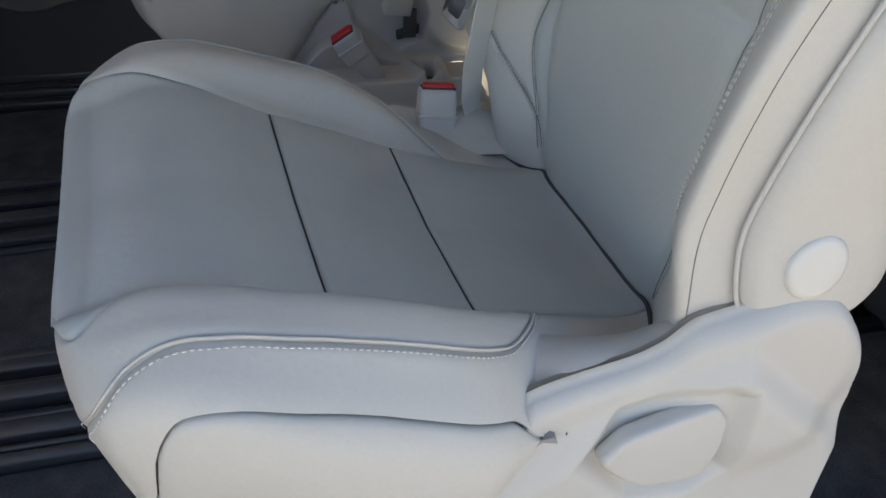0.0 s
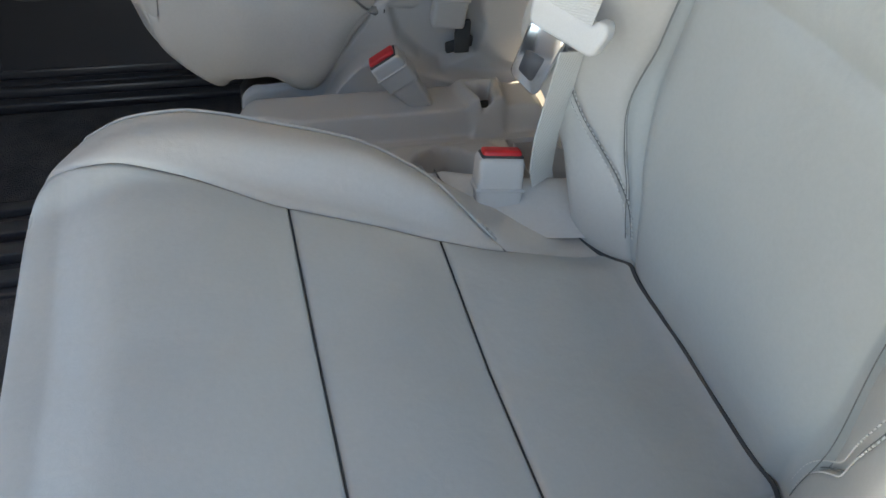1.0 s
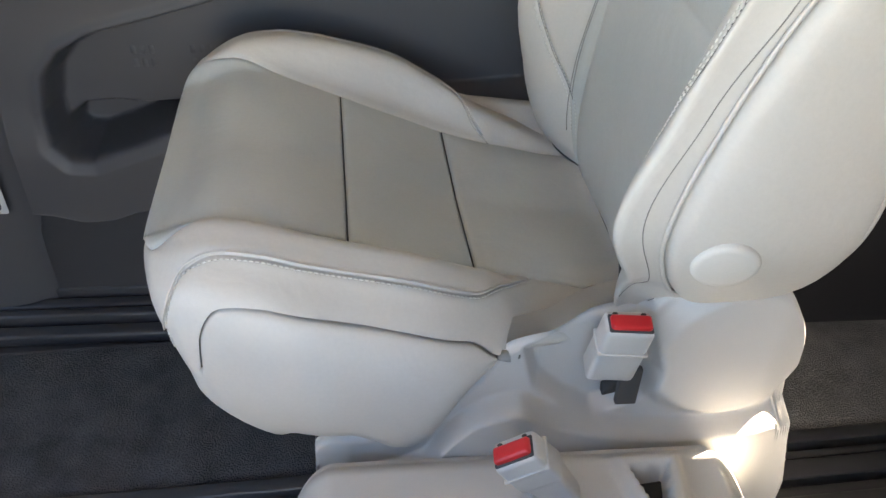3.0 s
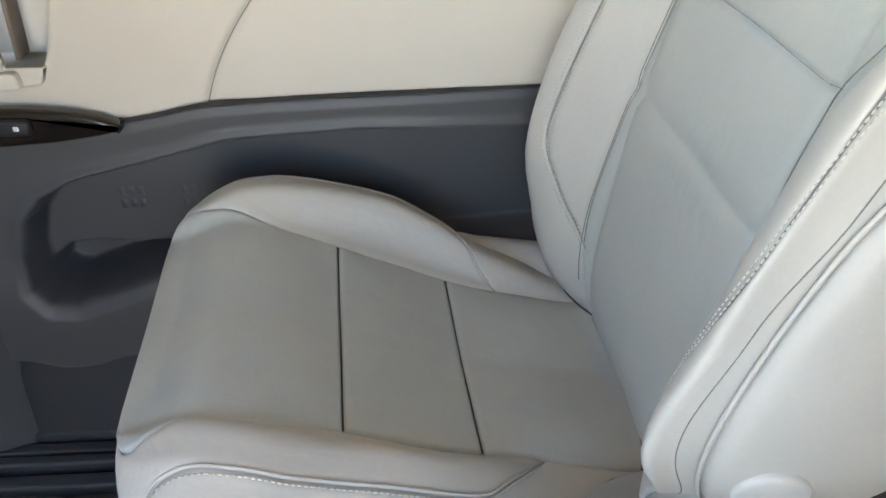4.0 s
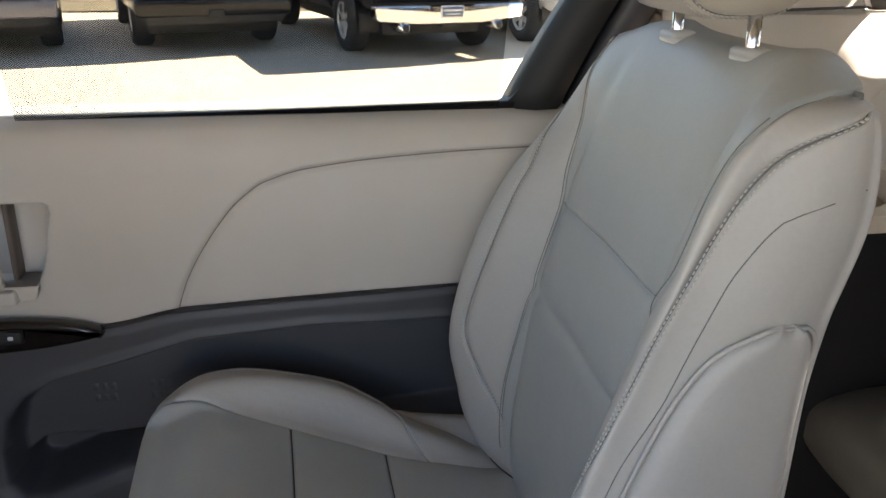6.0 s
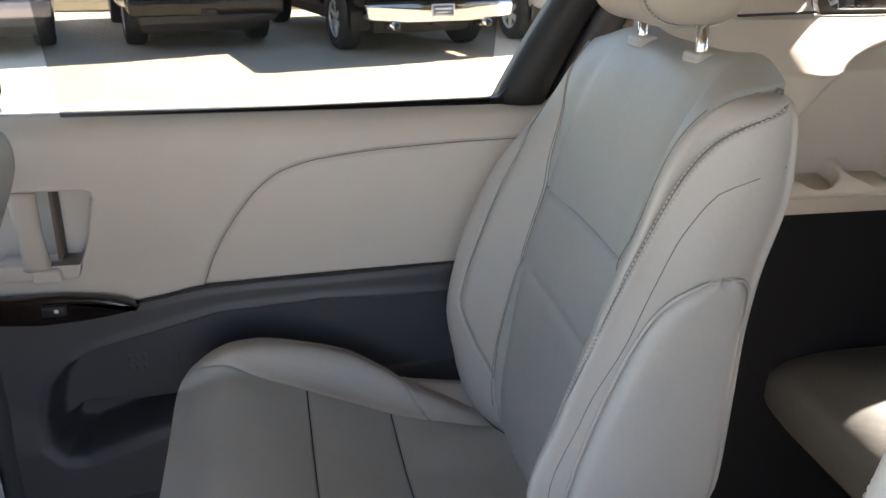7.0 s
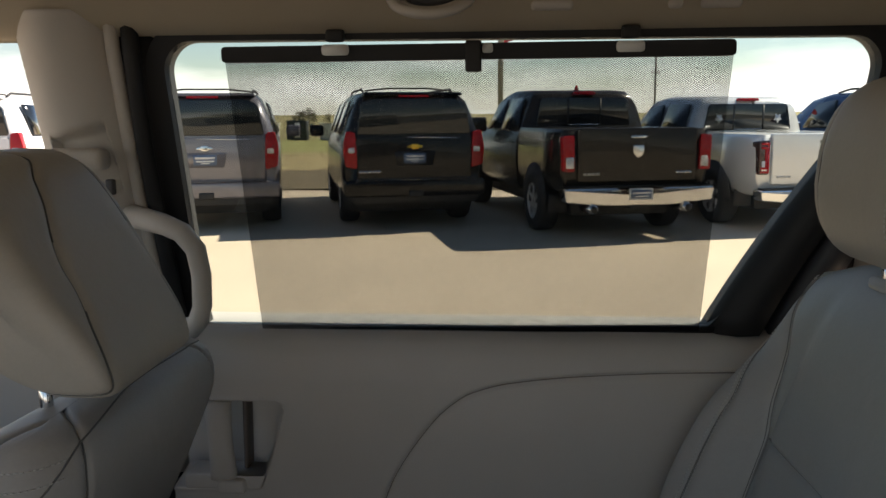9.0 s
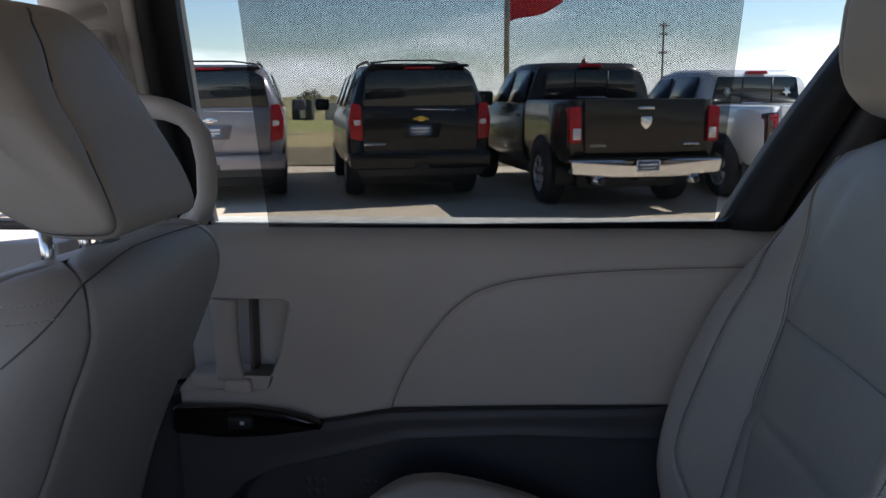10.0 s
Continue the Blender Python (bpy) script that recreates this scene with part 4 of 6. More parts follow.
def captain_seat(name, yc, out, label, turn, shift):
    seat = thing(name, label, "seat", "second-row seats")
    f = cushion_surface(yc, out)
    c = (-.2, yc, .38)
    wide = lambda u: .60 + .395 * step01((u - .15) / .04)
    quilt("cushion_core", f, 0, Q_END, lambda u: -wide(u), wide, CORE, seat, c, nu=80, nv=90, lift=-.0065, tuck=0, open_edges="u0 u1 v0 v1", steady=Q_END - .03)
    qe = lambda u: V_EDGE_OUT(u)
    qm = lambda u: -V_EDGE(u)
    quilt("front_insert", f, Q_SEAM_1, Q_END, qm, qe, LEATHER_IN, seat, c, nu=60, nv=48, puff=.003, soft=.0021, tuck=.0045, open_edges="u1", steady=Q_END - .03)
    quilt("middle_insert", f, Q_SEAM_2, Q_SEAM_1, qm, qe, LEATHER_IN, seat, c, nu=40, nv=48, puff=.003, soft=.0021, tuck=.0045)
    quilt("rear_insert", f, .01, Q_SEAM_2, qm, qe, LEATHER_IN, seat, (-.2, yc, .10), nu=40, nv=48, puff=.003, soft=.0021, tuck=.0045, open_edges="u0")
    for q in (Q_SEAM_1, Q_SEAM_2):
        v = np.linspace(-float(V_EDGE(q)) + .005, float(V_EDGE_OUT(q)) - .005, 40)
        tube("seam", line_on(f, np.full(40, q), v, c, -.0026), .0008, SEAM_GAP, seat, n=6)
    for s in (1, -1):
        def V(fn, s=s):
            return (lambda u: s * fn(u))
        edge_, pipe = (V_EDGE_OUT, V_PIPE_OUT) if s > 0 else (V_EDGE, V_PIPE)
        low_edge = lambda u: np.where(u < Q_PIPE, edge_(u), np.maximum(pipe(u), edge_(u)))
        quilt("bolster", f, Q_PIPE, Q_END, V(edge_), V(pipe), LEATHER, seat, c, nu=60, nv=18, open_edges="u1", tuck=.0030, steady=Q_END - .03)
        oval0 = q_of(-.125)
        v0 = float(V_OVAL(oval0))
        top = lambda u: np.where((u > oval0) & (u < Q_OV), V_OVAL(u), np.where(u <= oval0, v0 + (1 - v0) * step01((oval0 - u) / .03), 1.0))
        quilt("side_band", f, .01, Q_END, V(low_edge), V(top), LEATHER, seat, c, nu=130, nv=22, open_edges="u0 u1 v1", tuck=.0030, soft=.004, steady=Q_END - .03)
        quilt("side_panel", f, oval0, Q_OV - .001, V(V_OVAL), V(V_LOW), LEATHER, seat, c, nu=60, nv=26, puff=.003, soft=.003, tuck=.0045)
        quilt("side_gusset", f, q_of(-.128), q_of(-.268), V(V_LOW), V(as_fn(1.0)), LEATHER, seat, c, nu=40, nv=14, soft=.004, open_edges="u0 v1")
        u = np.linspace(Q_PIPE + .006, Q_END - .045, 90)
        w = pipe(u)
        tube("piping", line_on(f, u, s * (w - .004), c, .0005), [.0015] * 80 + [.0015 * (10 - i) / 10 for i in range(10)], LEATHER, seat, n=6)
        stitches("stitching", line_on(f, u, s * (w + .017), c, .0004), THREAD, seat)
    # backrest
    g = back_surface(yc, out, turn, shift)
    cb = (.13 + shift[0], yc + shift[1], .70)
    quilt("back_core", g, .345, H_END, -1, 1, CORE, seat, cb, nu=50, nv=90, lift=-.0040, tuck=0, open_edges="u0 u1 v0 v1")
    be = lambda u: B_EDGE(u)
    bm_ = lambda u: -B_EDGE_IN(u)
    quilt("upper_panel", g, H_SEAM, H_END, bm_, be, LEATHER_IN, seat, cb, nu=50, nv=36, puff=.004, open_edges="u1")
    quilt("middle_panel", g, H_FOLD, H_SEAM, bm_, be, LEATHER_IN, seat, cb, nu=30, nv=36, puff=.0035, tuck=.0042, soft=.004, open_edges="u0")
    quilt("lower_panel", g, .345, H_FOLD, bm_, be, LEATHER_IN, seat, cb, nu=60, nv=36, puff=.0035, tuck=.0042, soft=.004, open_edges="u0 u1")
    for s in (1, -1):
        def V(fn, s=s):
            return (lambda u: s * fn(u))
        edge_, sewn, third_, wf = (B_EDGE, B_STITCH_OUT, B_THIRD_OUT, W_FRONT_OUT) if s > 0 else (B_EDGE_IN, B_STITCH, B_THIRD, W_FRONT)
        quilt("back_bolster", g, .345, H_END, V(edge_), V(lambda u: np.where(u > .986, .935, np.maximum(sewn(u), edge_(u) + .004))), LEATHER, seat, cb, nu=90, nv=20, open_edges="u0 u1", soft=.005)
        quilt("back_side", g, .345, .986, V(sewn), V(as_fn(.935)), LEATHER, seat, cb, nu=70, nv=30, open_edges="u0 u1")
        quilt("side_wing", g, .4525, .8095, V(wf), V(W_BACK), LEATHER, seat, cb, nu=50, nv=26, lift=.012, tuck=.014, soft=.007)
        u = np.linspace(.457, .805, 50)
        ring = list(line_on(g, u, s * wf(u), cb, .004)) + list(line_on(g, u[::-1], s * W_BACK(u[::-1]), cb, .004))
        tube("wing_piping", ring, .0022, LEATHER, seat, n=6, closed=True)
        for fn, lo in ((edge_, -.0026), (sewn, -.0022), (third_, .0002)):
            u = np.linspace(.42 if fn is third_ else .40, .912 if fn is third_ else .968 if fn is edge_ else .984, 80)
            lift = lo + (.0024 * step01((u - .80) / .06) if fn is edge_ else 0 * u)
            tube("seam", line_on(g, u, s * fn(u), cb, lift[:, None]), 0.0005, SEWN, seat, n=6)
        u = np.linspace(.40, .978, 110)
        w = sewn(u)
        stitches("stitching", line_on(g, u, s * (w + .008), cb, .0003), THREAD, seat)
        stitches("stitching", line_on(g, u, s * (w - .008), cb, .0003), THREAD, seat)
    # Black tube laid in the crease; its colour stands for the shade there.
    tube("crease_shade", crease(f, g, cb), .0021, SEAM_GAP, seat, n=8)
    quilt("back_rear", g, .345, H_END, .935, 1.0, PLASTIC, seat, cb, nu=40, nv=10, open_edges="u0 u1 v1")
    quilt("back_rear", g, .345, H_END, -1.0, -.935, PLASTIC, seat, cb, nu=40, nv=10, open_edges="u0 u1 v0")
    hy = yc - out * .069
    headrest(seat, .166, hy, 1.128, .072, .138, .100, .10, (LEATHER_WARM_LIT, LEATHER_WARM_LIT), soft=.38, sewn=(-out,))
    for s in (-1, 1):
        part("post_collar", box((.030, .040, .016), (.181, hy + s * .075, .997), .008, 3), CAP, seat)
    return seat, f, g


NEAR_Y = -.458
far_seat, FAR_F, FAR_G = captain_seat("captain_seat", .452, 1, "light grey leather captain seat with stitched bolsters and headrest", -1.783, (-0.0081, -0.0554, 0.0084))
near_seat, NEAR_F, NEAR_G = captain_seat("captain_seat", NEAR_Y, -1, "light grey leather captain seat with recline lever by the open door", 0.370, (0.006, 0.0075, -0.018))


# ---- seat bases and side covers
COVER_TOP = spline([(-.321, .20), (-.318, .25), (-.292, .272), (-.21, .275), (-.176, .315), (-.144, .354), (-.116, .390), (-.05, .403), (.004, .415), (.026, .440), (.06, .453), (.10, .457), (.138, .450), (.166, .414), (.180, .383), (.187, .325), (.198, .26), (.212, .17)])
RIDGE = spline([(-.32, .18), (-.295, .225), (-.246, .228), (-.21, .24), (-.175, .288), (-.142, .315), (-.11, .321), (-.085, .305), (-.05, .288), (0, .272), (.06, .262), (.10, .26)])


def inboard_cover(yc, out, seat, off, drop):
    """The moulded valance on the aisle side: a hinge boss behind, a stepped skirt in front, a recess for the buckle."""
    y0 = yc - out * off

    def f(u, v):
        z = v
        hub = np.hypot(u - .108, z - .366)
        y = .016 * step(.090 - hub, .012)
        y = y + .025 * step(RIDGE(u) - z, .007) + .010 * step(RIDGE(u) - .07 - z, .05)
        rec = inside_poly(u, z, [(-.106, .385), (-.091, .334), (-.058, .300), (-.026, .281), (.026, .300), (.034, .35), (.012, .43)])
        y = y - .022 * step(rec - .002, .006)
        y = y - .010 * step(u - .17, .03) - .012 * step(-.30 - u, .02)
        roll = 1 - np.clip((COVER_TOP(u) - drop - z) / .010, 0, 1)
        y = y - .010 * (1 - np.sqrt(np.maximum(1 - roll ** 2, 0)))
        return np.stack([u, y0 - out * y, z], -1)
    sheet("side_cover", f, -.321, .212, -.008, lambda u: COVER_TOP(u) - drop, 190, 170, PLASTIC, seat, "grey moulded seat base cover", (0, out * .03, 0))
    u = np.linspace(0, 2 * math.pi, 24, endpoint=False)
    tube("round_cap", [(.028 + .026 * math.cos(a), y0 - out * .0355, .222 + .026 * math.sin(a)) for a in u], .0008, SEAM_GAP, seat, n=4, closed=True)
    slot = [(-.014, .296), (.040, .309), (.042, .325), (.022, .321), (.020, .332), (-.002, .327), (.0, .315), (-.015, .311)]
    part("buckle_slot", prism(rounded(slot, .002, 2), "y", *sorted((y0 + out * .018, y0 + out * .011)), 0), SEAM_GAP, seat)


OUT_TOP = spline([(-0.316, 0.164), (-0.246, 0.239), (-0.201, 0.304), (-0.171, 0.346), (-0.152, 0.382), (-0.140, 0.410), (-0.096, 0.421), (-0.056, 0.427), (-0.031, 0.436), (-0.006, 0.458), (0.024, 0.468), (0.069, 0.481), (0.106, 0.474), (0.135, 0.446), (0.164, 0.402), (0.180, 0.348)])
OUT_LOW = spline([(-0.316, -0.008), (0.084, -0.008), (0.154, 0.120), (0.168, 0.230), (0.180, 0.340)])


def outboard_cover(yc, out, seat, cush):
    """The moulded valance by the door: a hinge boss behind, a lower part that stands proud, a hollow for the lever."""
    y0 = yc + out * .276
    hollow = [(-0.098, 0.345), (-0.066, 0.388), (-0.016, 0.402), (0.020, 0.408), (0.040, 0.398), (0.044, 0.300), (0.014, 0.280), (-0.046, 0.290)]

    def f(u, v):
        hub = np.hypot(u - .076, v - .394)
        y = .012 * step(.088 - hub, .030)
        y = y + .016 * step(.409 + .43 * np.minimum(u, .034) - .9 * np.clip(u - .034, 0, 1) - v, .024)
        rec = inside_poly(u, v, hollow)
        y = y - .014 * step(rec, .010)
        y = y + .012 * step(.22 - v, .06)
        roll = 1 - np.clip((OUT_TOP(u) - v) / .020, 0, 1)
        y = y - .020 * (1 - np.sqrt(np.maximum(1 - roll ** 2, 0)))
        return np.stack([u, y0 + out * y, v], -1)
    sheet("outer_cover", f, -.316, .180, OUT_LOW, OUT_TOP, 170, 170, PLASTIC, seat, "grey moulded cover with hinge boss", (0, -out * .005, 0))
    xs = np.linspace(-.130, .034, 30)
    a = np.stack([xs, np.full(30, y0 - out * .014), OUT_TOP(xs) - .003], -1)
    b = cush(q_of(xs), np.full(30, .56))
    k = np.linspace(0, 1, 14)[:, None, None]
    grid = a + (b - a) * k + np.array((0, 0, .016)) * np.sin(math.pi * k) * (1 - .4 * k) * step01((xs + .140) / .07)[None, :, None] - np.array((0, 0, .010)) * step01((-.105 - xs) / .025)[None, :, None]
    mesh_object("rear_flank", grid.reshape(-1, 3), [(i * 30 + j, i * 30 + j + 1, i * 30 + j + 31, i * 30 + j + 30) for i in range(13) for j in range(29)], LEATHER, seat)
    lev = [(-0.086, 0.352), (-0.066, 0.376), (-0.020, 0.386), (0.012, 0.391), (0.027, 0.372), (0.031, 0.339), (0.024, 0.304), (0.004, 0.300), (-0.036, 0.306), (-0.064, 0.326)]
    part("recline_lever", prism(rounded(lev, .008, 3), "y", *sorted((y0 + out * .002, y0 + out * .020)), .006, 3), PLASTIC, seat, "grey recline lever")


def seat_base(yc, out, seat):
    part("pedestal", box((.40, .36, .29), (-.06, yc, .15), .03, 3), PLASTIC_D, seat, "dark seat pedestal")
    part("under_tray", box((.30, .40, .05), (-.20, yc, .285), .02, 3), PLASTIC_D, seat)
    part("seat_pan_fill", box((.12, .36, .10), (.08, yc, .270), .03, 3), PLASTIC_D, seat)


inboard_cover(.452, 1, far_seat, .268, 0)
inboard_cover(NEAR_Y, -1, near_seat, .236, .11)
outboard_cover(NEAR_Y, -1, near_seat, NEAR_F)
seat_base(.452, 1, far_seat)
seat_base(NEAR_Y, -1, near_seat)


def wing_cap(seat, g, s, h, v, inside, rad=.0275, up=.0185):
    """The round leather-coloured cap on the backrest's side."""
    p = Vector(line_on(g, [h], [s * v], inside, up)[0])
    nrm = Vector(normals(g, np.array([h]), np.array([s * v]), inside)[0])
    if nrm.dot(p - Vector(inside)) < 0:
        nrm = -nrm
    M = Matrix.Translation(p) @ nrm.to_track_quat("Z", "Y").to_matrix().to_4x4()
    prof = [(.0, .0045), (.012, .0043), (.022, .0036), (.0262, .0024), (.0275, .0), (.0275, -.006)]
    V, F = [], []
    k = 36
    for r, z in prof:
        for i in range(k):
            a = 2 * math.pi * i / k
            V.append(M @ Vector((r * math.cos(a) * rad / .0275, r * math.sin(a) * rad / .0275, z * (.5 + .5 * rad / .0275))))
    for j in range(len(prof) - 1):
        for i in range(k):
            F.append((j * k + i, j * k + (i + 1) % k, (j + 1) * k + (i + 1) % k, (j + 1) * k + i))
    mesh_object("round_cap", V, F, CAP, seat, "round hinge cover cap")


wing_cap(far_seat, FAR_G, -1, 0.5319, 0.7154, (.13, .40, .70), up=.0115)
wing_cap(near_seat, NEAR_G, 1, 0.5195, 0.7446, (.13, NEAR_Y, .70), up=.0115)
wing_cap(near_seat, NEAR_G, 1, .425, .325, (.13, NEAR_Y, .70), .009, -.002)
wing_cap(near_seat, NEAR_G, -1, .425, .325, (.13, NEAR_Y, .70), .009, -.002)


# both seats stand turned a little towards the front
for st, yc, turn, at in ((far_seat, .452, 2.761, (-0.0050, 0.0225, 0)), (near_seat, NEAR_Y, 2.930, (0.0103, 0.0063, 0.0071))):
    piv = Matrix.Translation((-.10, yc, 0))
    st.matrix_basis = Matrix.Translation(at) @ piv @ Euler((0, 0, radians(turn))).to_matrix().to_4x4() @ piv.inverted()


# ---- buckles
def buckle(name, at, rot, size, label, stalk=None):
    th = thing(name, label, "buckle", "seat belt buckles")
    M = Matrix.Translation(at) @ Euler([radians(a) for a in rot]).to_matrix().to_4x4()
    w, d, h = size
    bm = box((w, d, h), (0, 0, -h / 2), .006, 3, None, (.94, .94))
    bm.transform(M)
    part("housing", bm, PLASTIC, th, "grey plastic housing")
    bm = box((w * .86, d * .66, .003), (0, -d * .06, .0003), .001, 1)
    bm.transform(M)
    part("button_well", bm, SEAM_GAP, th)
    bm = box((w * .80, d * .54, .010), (0, -d * .07, .0020), .004, 3)
    for v in bm.verts:
        v.co.z -= .0018 * (1 - (v.co.x / (w * .40)) ** 2)
    bm.transform(M)
    part("release_button", bm, RED, th, "red release button")
    for k in (-1, 1):
        bm = box((w * .10, d * .10, .004), (k * w * .28, d * .29, .0008), .001, 1)
        bm.transform(M)
        part("latch_slot", bm, SEAM_GAP, th)
    bm = box((w * 1.03, d * 1.04, .004), (0, 0, -h * .42), .0018, 2)
    bm.transform(M)
    part("housing_rib", bm, PLASTIC, th)
    if stalk:
        part("strap", box(*stalk), SEAM_GAP if len(stalk) < 5 else PLASTIC, th)
    return th


buckle("belt_buckle", (-.008, .186, .436), (14, 4, -2), (.048, .029, .086), "grey buckle with red button on the far seat base", ((.022, .008, .05), (.010, .200, .335), .002, 2))
cb_ = buckle("belt_buckle", (-.122, .108, .360), (8, -36, -8), (.046, .032, .050), "grey angled buckle with red button on the centre console")
bm = box((.026, .020, .060), (0, 0, -.074), .006, 3, None, (1.6, 1.45))
bm.transform(Matrix.Translation((-.122, .108, .360)) @ Euler((radians(8), radians(-36), radians(-8))).to_matrix().to_4x4())
part("stalk", bm, PLASTIC, cb_, "grey rigid stalk")
buckle("belt_buckle", (-.056, -.216, .424), (-14, 4, -4), (.049, .030, .080), "grey buckle with red button beside the seat by the door", ((.03, .014, .06), (-.040, -.215, .33), .003, 2))

# ---- centre console tray
console = thing("centre_console", "grey plastic centre tray with a cup holder", "console")


def top_z(x, y):
    a = np.abs(y)
    z = np.full(np.shape(x), .250)
    rim = step(a - .082 - .02 * step(-.26 - x, .04), .006) * step(.12 - x, .03)
    z = z + .034 * rim
    z = z - .004 * step(a - .060, .006) * (1 - rim)
    plat = inside_poly(x, y, [(-.13, -.06), (-.13, .045), (-.115, .055), (.02, .055), (.028, .04), (.028, -.14), (-.10, -.14)])
    z = z + .006 * step(plat - .004, .006)
    cup = np.hypot(x + .054, y + .008)
    z = z - .062 * step(.046 - cup, .004)
    chan = inside_poly(x, y, [(-.075, -.02), (-.033, -.02), (-.030, -.15), (-.078, -.15)])
    z = z - .055 * step(chan, .004) * step(cup - .040, .006)
    slot = inside_poly(x, y, [(-.168, -.15), (-.168, .032), (-.135, .036), (-.135, -.15)])
    z = z - .045 * step(slot - .002, .004)
    nt_ = inside_poly(x, y, [(-.002, .130), (.040, .135), (.030, .085), (.012, .083)])
    z = z - .062 * step(nt_ - .003, .003)
    boss = inside_poly(x, y, [(-.018, .15), (.058, .15), (.05, .072), (.0, .070)])
    z = z + .016 * step(boss - .004, .007) * step(.003 - nt_, .003)
    # rounded front, stepped rear
    z = z - .10 * np.clip((-.285 - x) / .06, 0, 1) ** 2.2
    z = z - .30 * step(x - .048, .004) * step(.052 - y, .006)
    z = z - .05 * np.clip((x - .09) / .06, 0, 1) ** 2
    z = z - .02 * np.clip((a - .145) / .025, 0, 1) ** 2
    return np.maximum(z, .0)


sheet("tray_top", lambda u, v: np.stack([u, v, top_z(u, v)], -1), -.345, .150, -.170, .176, 200, 150, PLASTIC, console, "moulded tray top with wells", None)
tray = bpy.data.objects["tray_top"]
bm = bmesh.new()
bm.from_mesh(tray.data)
bmesh.ops.delete(bm, geom=[q for q in bm.faces if q.calc_center_median().x > .053 and q.calc_center_median().y < .047], context='FACES')
bm.to_mesh(tray.data)
bm.free()
for a, b, c_ in (((-.345, -.170), (-.345, .176), "front"), ((-.345, .176), (.150, .176), "far"), ((.150, .176), (.150, -.170), "rear"), ((-.345, -.170), (.150, -.170), "near")):
    k = 60
    xs, ys = np.linspace(a[0], b[0], k), np.linspace(a[1], b[1], k)
    zt = top_z(xs, ys)
    V = [(x, y, z) for x, y, z in zip(xs, ys, zt)] + [(x, y, .19 if x > .05 else 0.0) for x, y in zip(xs, ys)]
    mesh_object("side_skirt", V, [(i, i + 1, k + i + 1, k + i) for i in range(k - 1)], PLASTIC, console)

xs = np.linspace(.053, .150, 24)
zt = top_z(xs, np.full(24, .06))
mesh_object("rear_wall", [(x, .047, z) for x, z in zip(xs, zt)] + [(x, .047, .19) for x in xs], [(i, i + 1, 25 + i, 24 + i) for i in range(23)], PLASTIC, console)
ys = np.linspace(-.170, .047, 40)
zt = top_z(np.full(40, .042), ys)
mesh_object("rear_wall", [(.053, y, z) for y, z in zip(ys, zt)] + [(.053, y, 0) for y in ys], [(i, i + 1, 41 + i, 40 + i) for i in range(39)], PLASTIC, console)

# Black plate set high in the notch, standing for the shade inside it.
part("notch_shade", prism([(.000, .128), (.038, .132), (.029, .087), (.013, .085)], "z", .258, .268, 0), SEAM_GAP, console, "dark plate for the shade in the notch")

# ---- belt hanging beside the seat by the door
SLIDER = material("pale slider plastic", (.66, .65, .62), .4, grain=700, bump=.1)
belt = thing("seat_belt", "light grey stowed seat belt with tongue and slider", "seat belt")


def strap(name, pts, width_dir, w, mat, parent, th=.0016, label=""):
    V, F = [], []
    W = Vector(width_dir).normalized()
    for i, p in enumerate(pts):
        p = Vector(p)
        d = Vector(pts[min(i + 1, len(pts) - 1)]) - Vector(pts[max(i - 1, 0)])
        nrm = d.cross(W).normalized()
        for s, q in ((-1, -1), (1, -1), (1, 1), (-1, 1)):
            V.append(p + W * (s * w / 2) + nrm * (q * th / 2))
    for i in range(len(pts) - 1):
        for j in range(4):
            F.append((i * 4 + j, i * 4 + (j + 1) % 4, i * 4 + 4 + (j + 1) % 4, i * 4 + 4 + j))
    F += [(0, 1, 2, 3), tuple(len(pts) * 4 - 4 + j for j in range(4))]
    return mesh_object(name, V, F, mat, parent, label, smooth=False)


BELT_W = Vector((.62, -.76, -.18)).normalized()
UP = Vector((.27, -.01, .96)).normalized()
OUTWARD = BELT_W.cross(UP).normalized()
OUTWARD = OUTWARD if OUTWARD.x < 0 else -OUTWARD
C0 = Vector((-.0225, -.256, .579))
strap("webbing", [C0 + OUTWARD * .006 - UP * .010, C0 + OUTWARD * .008 + UP * .02, (-.010, -.258, .65), (.012, -.258, .72), (.046, -.254, .80), (.096, -.246, .90), (.140, -.236, 1.0), (.184, -.224, 1.10), (.294, -.194, 1.36)], BELT_W, .041, WEB, belt, label="ribbed light webbing")
strap("lower_webbing", [(-.0145, -.252, .552), (-.0168, -.246, .510), (-.0193, -.236, .456), (-.015, -.226, .407), (.0, -.215, .36)], (.85, .45, -.25), .034, WEB, belt)
nrm = BELT_W.cross(UP).normalized()
UP2 = nrm.cross(BELT_W).normalized()
M = Matrix.Translation(C0) @ Matrix((BELT_W, nrm, UP2)).transposed().to_4x4()
bm = prism(rounded([(-.033, -.013), (.032, -.013), (.037, .009), (.033, .019), (.0235, .018), (.0215, .012), (-.0215, .012), (-.0235, .018), (-.033, .019), (-.038, .009)], .006, 3), "y", -.009, .009, .004, 3)
bm.transform(M)
part("slider", bm, SLIDER, belt, "white plastic belt slider")
bm = prism(rounded([(-.034, -.064), (-.002, -.072), (.004, -.012), (-.034, -.012)], .007, 3), "y", -.003, .003, .0015, 2)
bm.transform(M)
tongue = part("tongue", bm, CHROME, belt, "steel latch tongue")
bm = prism(rounded([(-.026, -.056), (-.010, -.060), (-.007, -.036), (-.026, -.036)], .003, 3), "y", -.0045, .0045, 0)
bm.transform(M)
part("tongue_hole", bm, PLASTIC_D, tongue)
